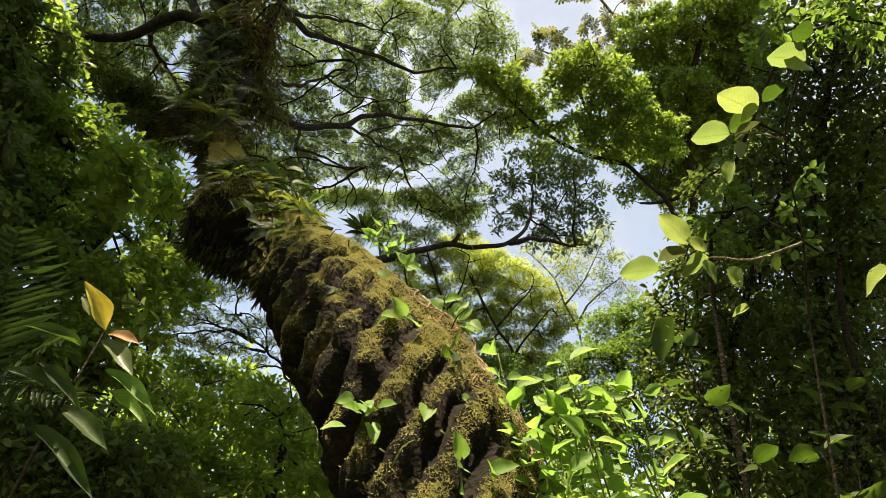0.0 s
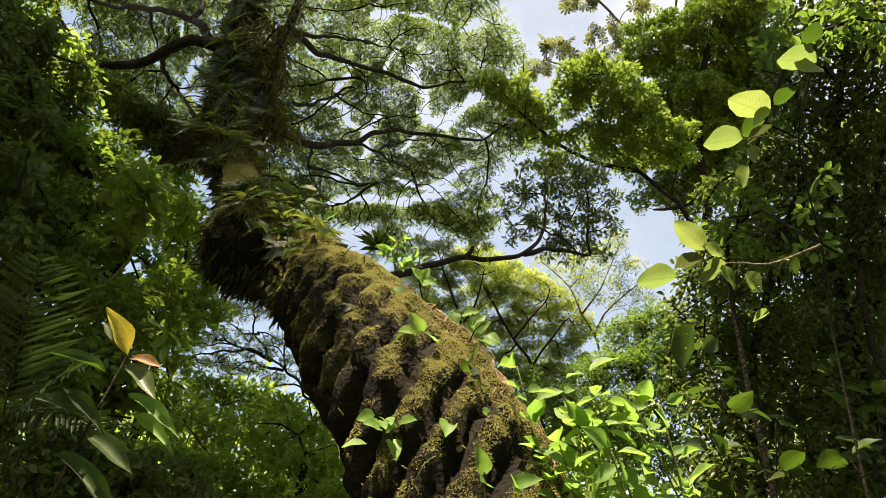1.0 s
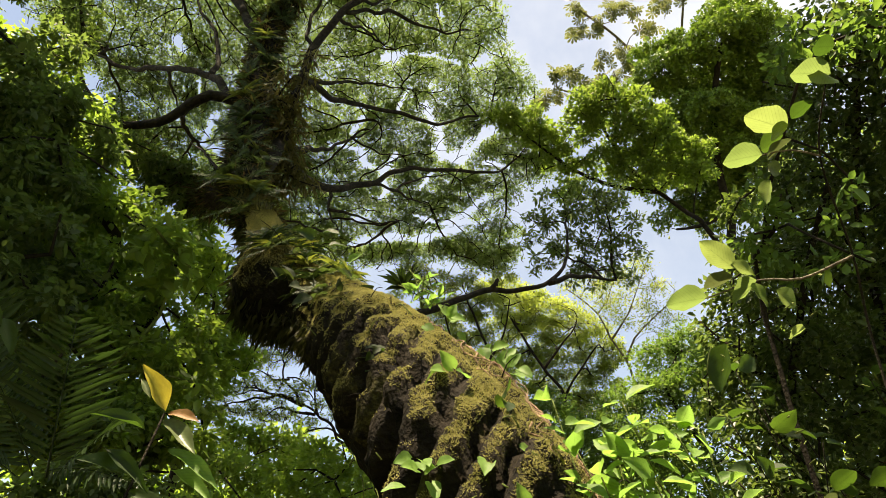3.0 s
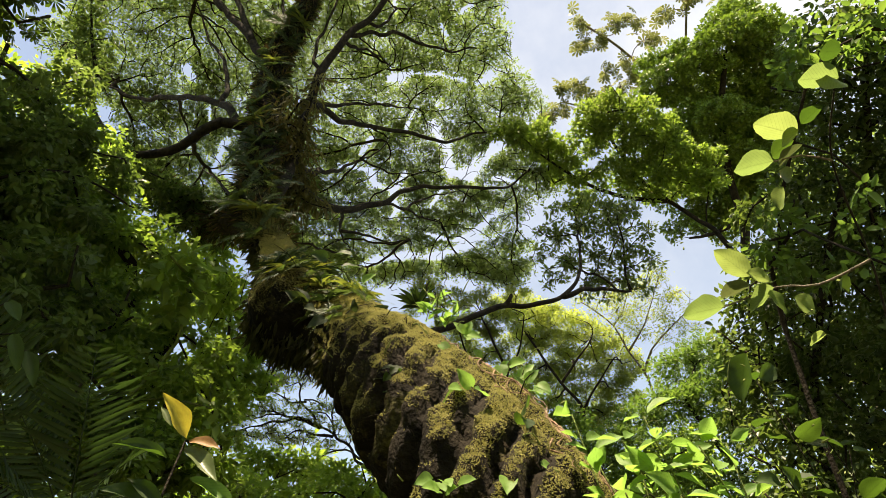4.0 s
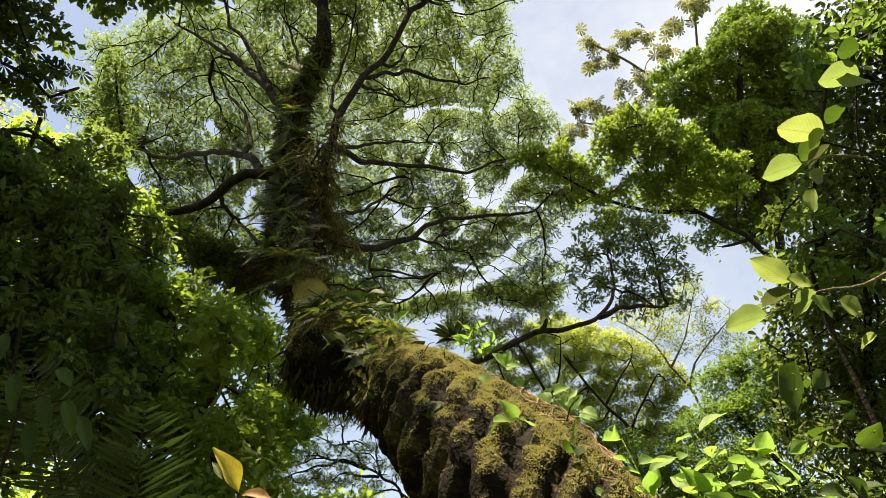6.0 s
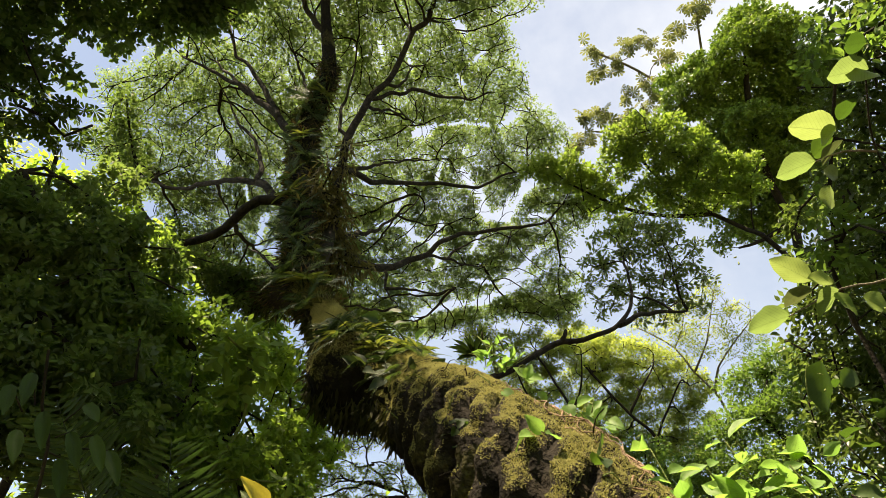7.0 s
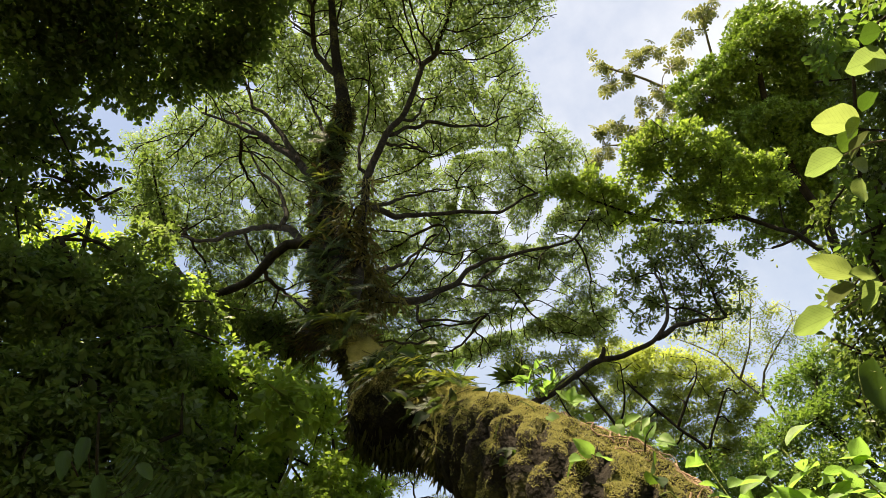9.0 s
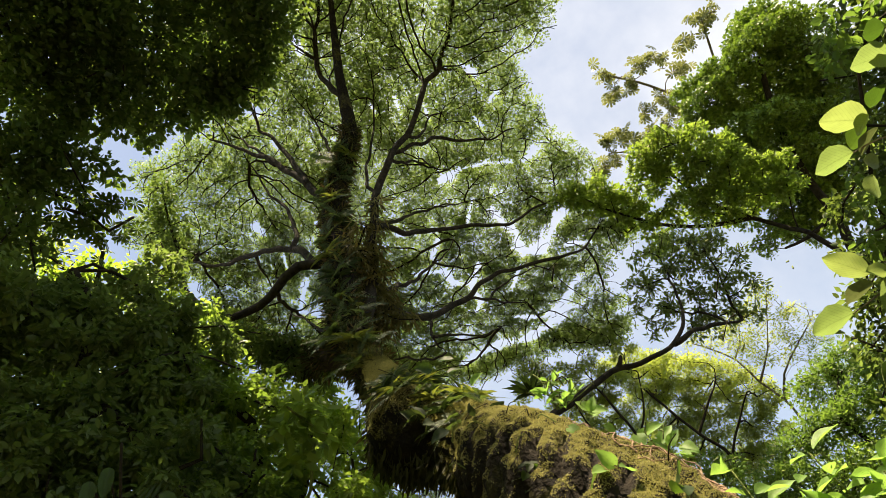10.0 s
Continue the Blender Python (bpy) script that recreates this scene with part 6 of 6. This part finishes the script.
SAP = thing("sapling", (2.9, 4.6, -0.1), "slender sapling with large translucent sunlit leaves", "sapling")
stem(SAP, [(2.9, 4.6, -0.15), (2.85, 4.6, 1.5), (2.84, 4.49, 3.66), (2.72, 4.16, 4.39), (2.46, 3.72, 4.98), (2.45, 3.32, 5.39)], 0.016, 0.006, M_LIMB, "trunk")
stem(SAP, [(2.72, 4.16, 4.39), (2.38, 4.31, 4.28), (2.10, 4.37, 4.30), (1.72, 4.52, 4.22)], 0.012, 0.005, M_TWIG, "twig")
stem(SAP, [(2.46, 3.72, 4.98), (2.26, 3.72, 5.04), (2.07, 3.77, 5.03)], 0.01, 0.005, M_TWIG, "twig")
# dim leaves of this sapling take darker materials that paint their shade
for a, b, w, mat in (((2.23, 3.63, 5.16), (1.90, 3.53, 5.22), 0.26, M_BIG), ((2.07, 3.76, 5.03), (1.76, 3.77, 4.97), 0.22, M_BIG), ((2.22, 3.57, 5.15), (2.07, 3.61, 5.04), 0.14, M_BIG),
                     ((2.47, 3.30, 5.39), (2.17, 3.28, 5.38), 0.22, M_BIG), ((2.36, 3.29, 5.47), (2.43, 3.23, 5.18), 0.17, M_BIG), ((1.93, 4.38, 4.41), (1.68, 4.29, 4.61), 0.19, M_BIG),
                     ((1.73, 4.51, 4.22), (1.39, 4.49, 4.15), 0.23, M_BIG), ((2.06, 4.34, 4.28), (1.86, 4.40, 4.13), 0.2, M_BIG), ((2.01, 4.37, 4.26), (2.10, 4.33, 4.05), 0.14, M_BIG)) + (
                     ((2.18, 4.33, 4.19), (2.26, 4.27, 4.01), 0.15, M_BIG), ((1.89, 4.33, 4.41), (2.01, 4.23, 4.28), 0.12, M_BIG), ((2.17, 3.94, 4.93), (2.10, 3.99, 4.74), 0.15, M_BIG),
                     ((2.35, 4.40, 3.91), (2.20, 4.40, 3.83), 0.12, M_BIG), ((2.92, 3.63, 3.91), (2.76, 3.72, 3.73), 0.22, M_BIG), ((1.90, 4.37, 4.34), (1.74, 4.56, 4.34), 0.16, M_GREY),
                     ((2.11, 3.78, 4.99), (2.27, 3.70, 5.14), 0.12, M_GREY), ((2.11, 3.80, 4.97), (2.15, 3.75, 4.83), 0.12, M_GREY), ((2.23, 3.53, 5.17), (2.34, 3.40, 5.23), 0.14, M_BROAD_SHADED),
                     ((2.47, 3.16, 5.51), (2.30, 3.14, 5.49), 0.16, M_BROAD_SHADED), ((1.85, 4.64, 3.89), (1.74, 4.73, 3.54), 0.24, M_BROAD_SHADED), ((2.21, 4.35, 2.70), (2.06, 4.31, 2.66), 0.1, M_GREY),
                     ((2.10, 3.81, 5.12), (2.26, 3.76, 5.24), 0.16, M_BROAD_SHADED),):
    set_leaf(SAP, a, b, w, np.array([-0.1, 0.3, 0.95]) + rng.normal(0, 0.12, 3), "ovate", mat, droop=0.08)

# ---- plants close by on the shaded side ----
YEL = thing("young_plant", (-1.75, 2.6, -0.1), "young plant with one yellow and one rusty leaf", "plant")
stem(YEL, [(-1.75, 2.6, -0.15), (-1.47, 2.60, 1.89), (-1.43, 2.62, 2.22), (-1.41, 2.70, 2.57)], 0.012, 0.005, M_LIMB)
for a, b, w, mat, lab in (((-1.41, 2.70, 2.58), (-1.47, 2.54, 2.73), 0.11, M_YELLOW, "yellow leaf"), ((-1.40, 2.71, 2.57), (-1.24, 2.68, 2.54), 0.065, M_RUST, "rusty brown leaf"),
                          ((-1.41, 2.71, 2.54), (-1.20, 2.63, 2.39), 0.085, M_GREY, "pale grey-green leaf"), ((-1.34, 2.68, 2.40), (-1.06, 2.62, 2.25), 0.07, M_SHRUB, ""), ((-1.32, 2.71, 2.33), (-1.07, 2.63, 2.19), 0.065, M_SHRUB, ""),
                          ((-1.45, 2.65, 2.48), (-1.55, 2.41, 2.48), 0.07, M_BROAD_SHADED, ""), ((-1.53, 2.53, 2.36), (-1.30, 2.52, 2.21), 0.065, M_BROAD_SHADED, "leaf darkened for shade"), ((-1.47, 2.56, 2.12), (-1.11, 2.45, 1.90), 0.075, M_BROAD_SHADED, "leaf darkened for shade"),
                          ((-1.47, 2.65, 2.62), (-1.53, 2.64, 2.71), 0.04, M_GREY, ""), ((-1.43, 2.62, 2.22), (-1.19, 2.60, 2.09), 0.09, M_BROAD_SHADED, ""), ((-1.45, 2.59, 2.28), (-1.55, 2.41, 2.30), 0.09, M_BROAD_SHADED, "")):
    set_leaf(YEL, a, b, w, (0.3, -0.8, 0.5), "lance", mat, label=lab, droop=0.1)

PALM = thing("palm_fern", (-2.6, 3.4, -0.1), "dark fern with long feathered fronds in shade", "fern")
stem(PALM, [(-2.6, 3.4, -0.15), (-2.55, 3.4, 0.8), (-2.04, 3.66, 1.93)], 0.05, 0.03, M_LIMB, "trunk")
for a, b, up, k in (((-2.13, 3.14, 2.39), (-2.01, 2.75, 3.01), (0.4, -0.8, 0.3), 0),
                    ((-2.18, 3.11, 2.39), (-2.29, 2.76, 2.82), (0.7, -0.7, 0.2), 0),
                    ((-2.14, 3.13, 2.42), (-1.70, 3.01, 2.50), (0.0, -0.6, 0.8), 1),
                    ((-2.18, 2.99, 2.36), (-2.29, 2.61, 2.51), (0.5, -0.7, 0.5), 1),
                    ((-2.39, 2.88, 2.65), (-2.37, 2.39, 3.12), (0.5, -0.8, 0.2), 0),
                    ((-2.10, 3.16, 2.40), (-1.79, 2.90, 2.68), (-0.2, -0.7, 0.7), 0)):
    set_frond(PALM, a, b, up, k + 3, 1.0)


BROAD = thing("broad_leaved_plant", (-2.4, 2.2, -0.1), "broad-leaved plant with drooping dark leaves in shade", "plant")
stem(BROAD, [(-2.4, 2.2, -0.15), (-2.3, 2.3, 1.2), (-2.20, 2.21, 2.66), (-2.19, 2.07, 2.95), (-2.15, 1.96, 3.15)], 0.016, 0.006, M_LIMB)
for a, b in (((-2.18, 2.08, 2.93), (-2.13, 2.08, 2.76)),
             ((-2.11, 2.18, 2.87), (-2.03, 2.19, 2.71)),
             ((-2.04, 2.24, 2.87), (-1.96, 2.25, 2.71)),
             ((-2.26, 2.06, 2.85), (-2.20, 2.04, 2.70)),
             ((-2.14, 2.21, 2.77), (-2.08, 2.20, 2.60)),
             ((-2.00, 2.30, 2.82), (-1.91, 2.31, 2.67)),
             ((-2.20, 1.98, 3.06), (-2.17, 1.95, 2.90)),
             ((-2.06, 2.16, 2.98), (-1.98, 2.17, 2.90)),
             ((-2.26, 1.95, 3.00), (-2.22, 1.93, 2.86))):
    set_leaf(BROAD, a, b, 0.06, (0.5, -0.8, 0.3), "ovate", M_BROAD_SHADED, droop=0.12)
    stem(BROAD, [tuple(a[k] * 0.55 + (-2.2, 2.12, 2.8)[k] * 0.45 for k in range(3)), a], 0.004, 0.003, M_LIMB, "stalk", 4)

# ---- trees with hand-shaped leaves ----
def palmate_mesh(fingers, mat):
    a = np.linspace(-2.7, 2.7, fingers)
    ax = np.stack([np.cos(a), np.sin(a), -0.25 + 0 * a], -1)
    me = leaves("leaf", ax * 0.0, ax, np.tile([0, 0, 1.0], (fingers, 1)), 0.5 * (1 - 0.28 * np.abs(a) / 2.7), 0.175, LOBE)
    me.materials.append(mat)
    return me


def palmate_tree(label, at, boughs, spots, size, mat, bark, count):
    ob = thing("trumpet_tree", at, label, "tree")
    tgt = np.array([s[:3] for s in spots])
    net = grow([(np.array(a), b, c) for a, b, c in boughs], tgt, 0.02, 0.4, wiggle=0.04)
    for i, (pts, rad) in enumerate(net):
        part("limb" if i < len(boughs) else "branch", tubes("limb", [(pts, rad)], 7), bark, ob)
    me = palmate_mesh(9, mat)
    for x, y, z in tgt:
        for _ in range(count):
            s = size * rng.uniform(0.75, 1.2)
            e = Euler((rng.normal(0, 0.6), rng.normal(0, 0.6), rng.uniform(0, 6.28)))
            off = Vector(rng.normal(0, size * 0.35, 3))
            part("leaf", me, mat, ob, "", Matrix.LocRotScale(Vector((x, y, z)) + off, e, (s, s, s)))
    return ob


palmate_tree("trumpet tree with pale hand-shaped leaves against the sky", (15.0, 26.0, 0.3),
             [([(15.0, 26.0, 0), (14.0, 25.0, 14.0), (9.56, 23.26, 24.36), (7.72, 21.06, 25.71), (5.87, 19.40, 26.28), (4.34, 18.74, 27.11)], 0.25, 0.05),
              ([(9.56, 23.26, 24.36), (9.07, 20.09, 26.73), (8.83, 17.91, 27.79)], 0.1, 0.04), ([(9.56, 23.26, 24.36), (6.34, 21.35, 24.48), (3.73, 20.79, 24.20)], 0.1, 0.04)],
             [(4.24, 18.61, 27.22), (4.40, 19.39, 26.60), (5.09, 19.21, 26.61), (5.71, 18.49, 27.01), (6.47, 18.70, 27.06), (5.54, 20.33, 25.60), (6.24, 20.04, 25.67), (3.23, 21.09, 24.00), (2.53, 21.25, 23.94),
              (4.18, 20.28, 24.58), (4.86, 20.91, 24.56), (3.34, 20.22, 24.78), (5.66, 20.96, 25.02), (7.41, 19.56, 27.04), (8.03, 18.72, 27.49), (8.83, 17.91, 27.79), (9.41, 17.80, 27.66), (6.66, 20.50, 25.15)],
             0.7, M_PALE, M_TWIG, 13)
palmate_tree("trumpet tree with dark hand-shaped leaves in the gap", (-9.0, 6.5, 0.0),
             [([(-9.0, 6.5, -0.1), (-8.6, 6.4, 4.0), (-7.08, 5.65, 8.71), (-6.78, 5.15, 9.36)], 0.07, 0.03)],
             [(-6.01, 4.16, 8.90), (-5.84, 4.40, 8.88), (-6.08, 4.42, 8.67), (-6.27, 4.30, 8.59), (-5.88, 4.69, 8.66), (-6.28, 4.11, 8.70), (-5.72, 4.60, 8.85), (-6.06, 4.68, 8.51)],
             0.34, M_PALM, M_LIMB, 7)
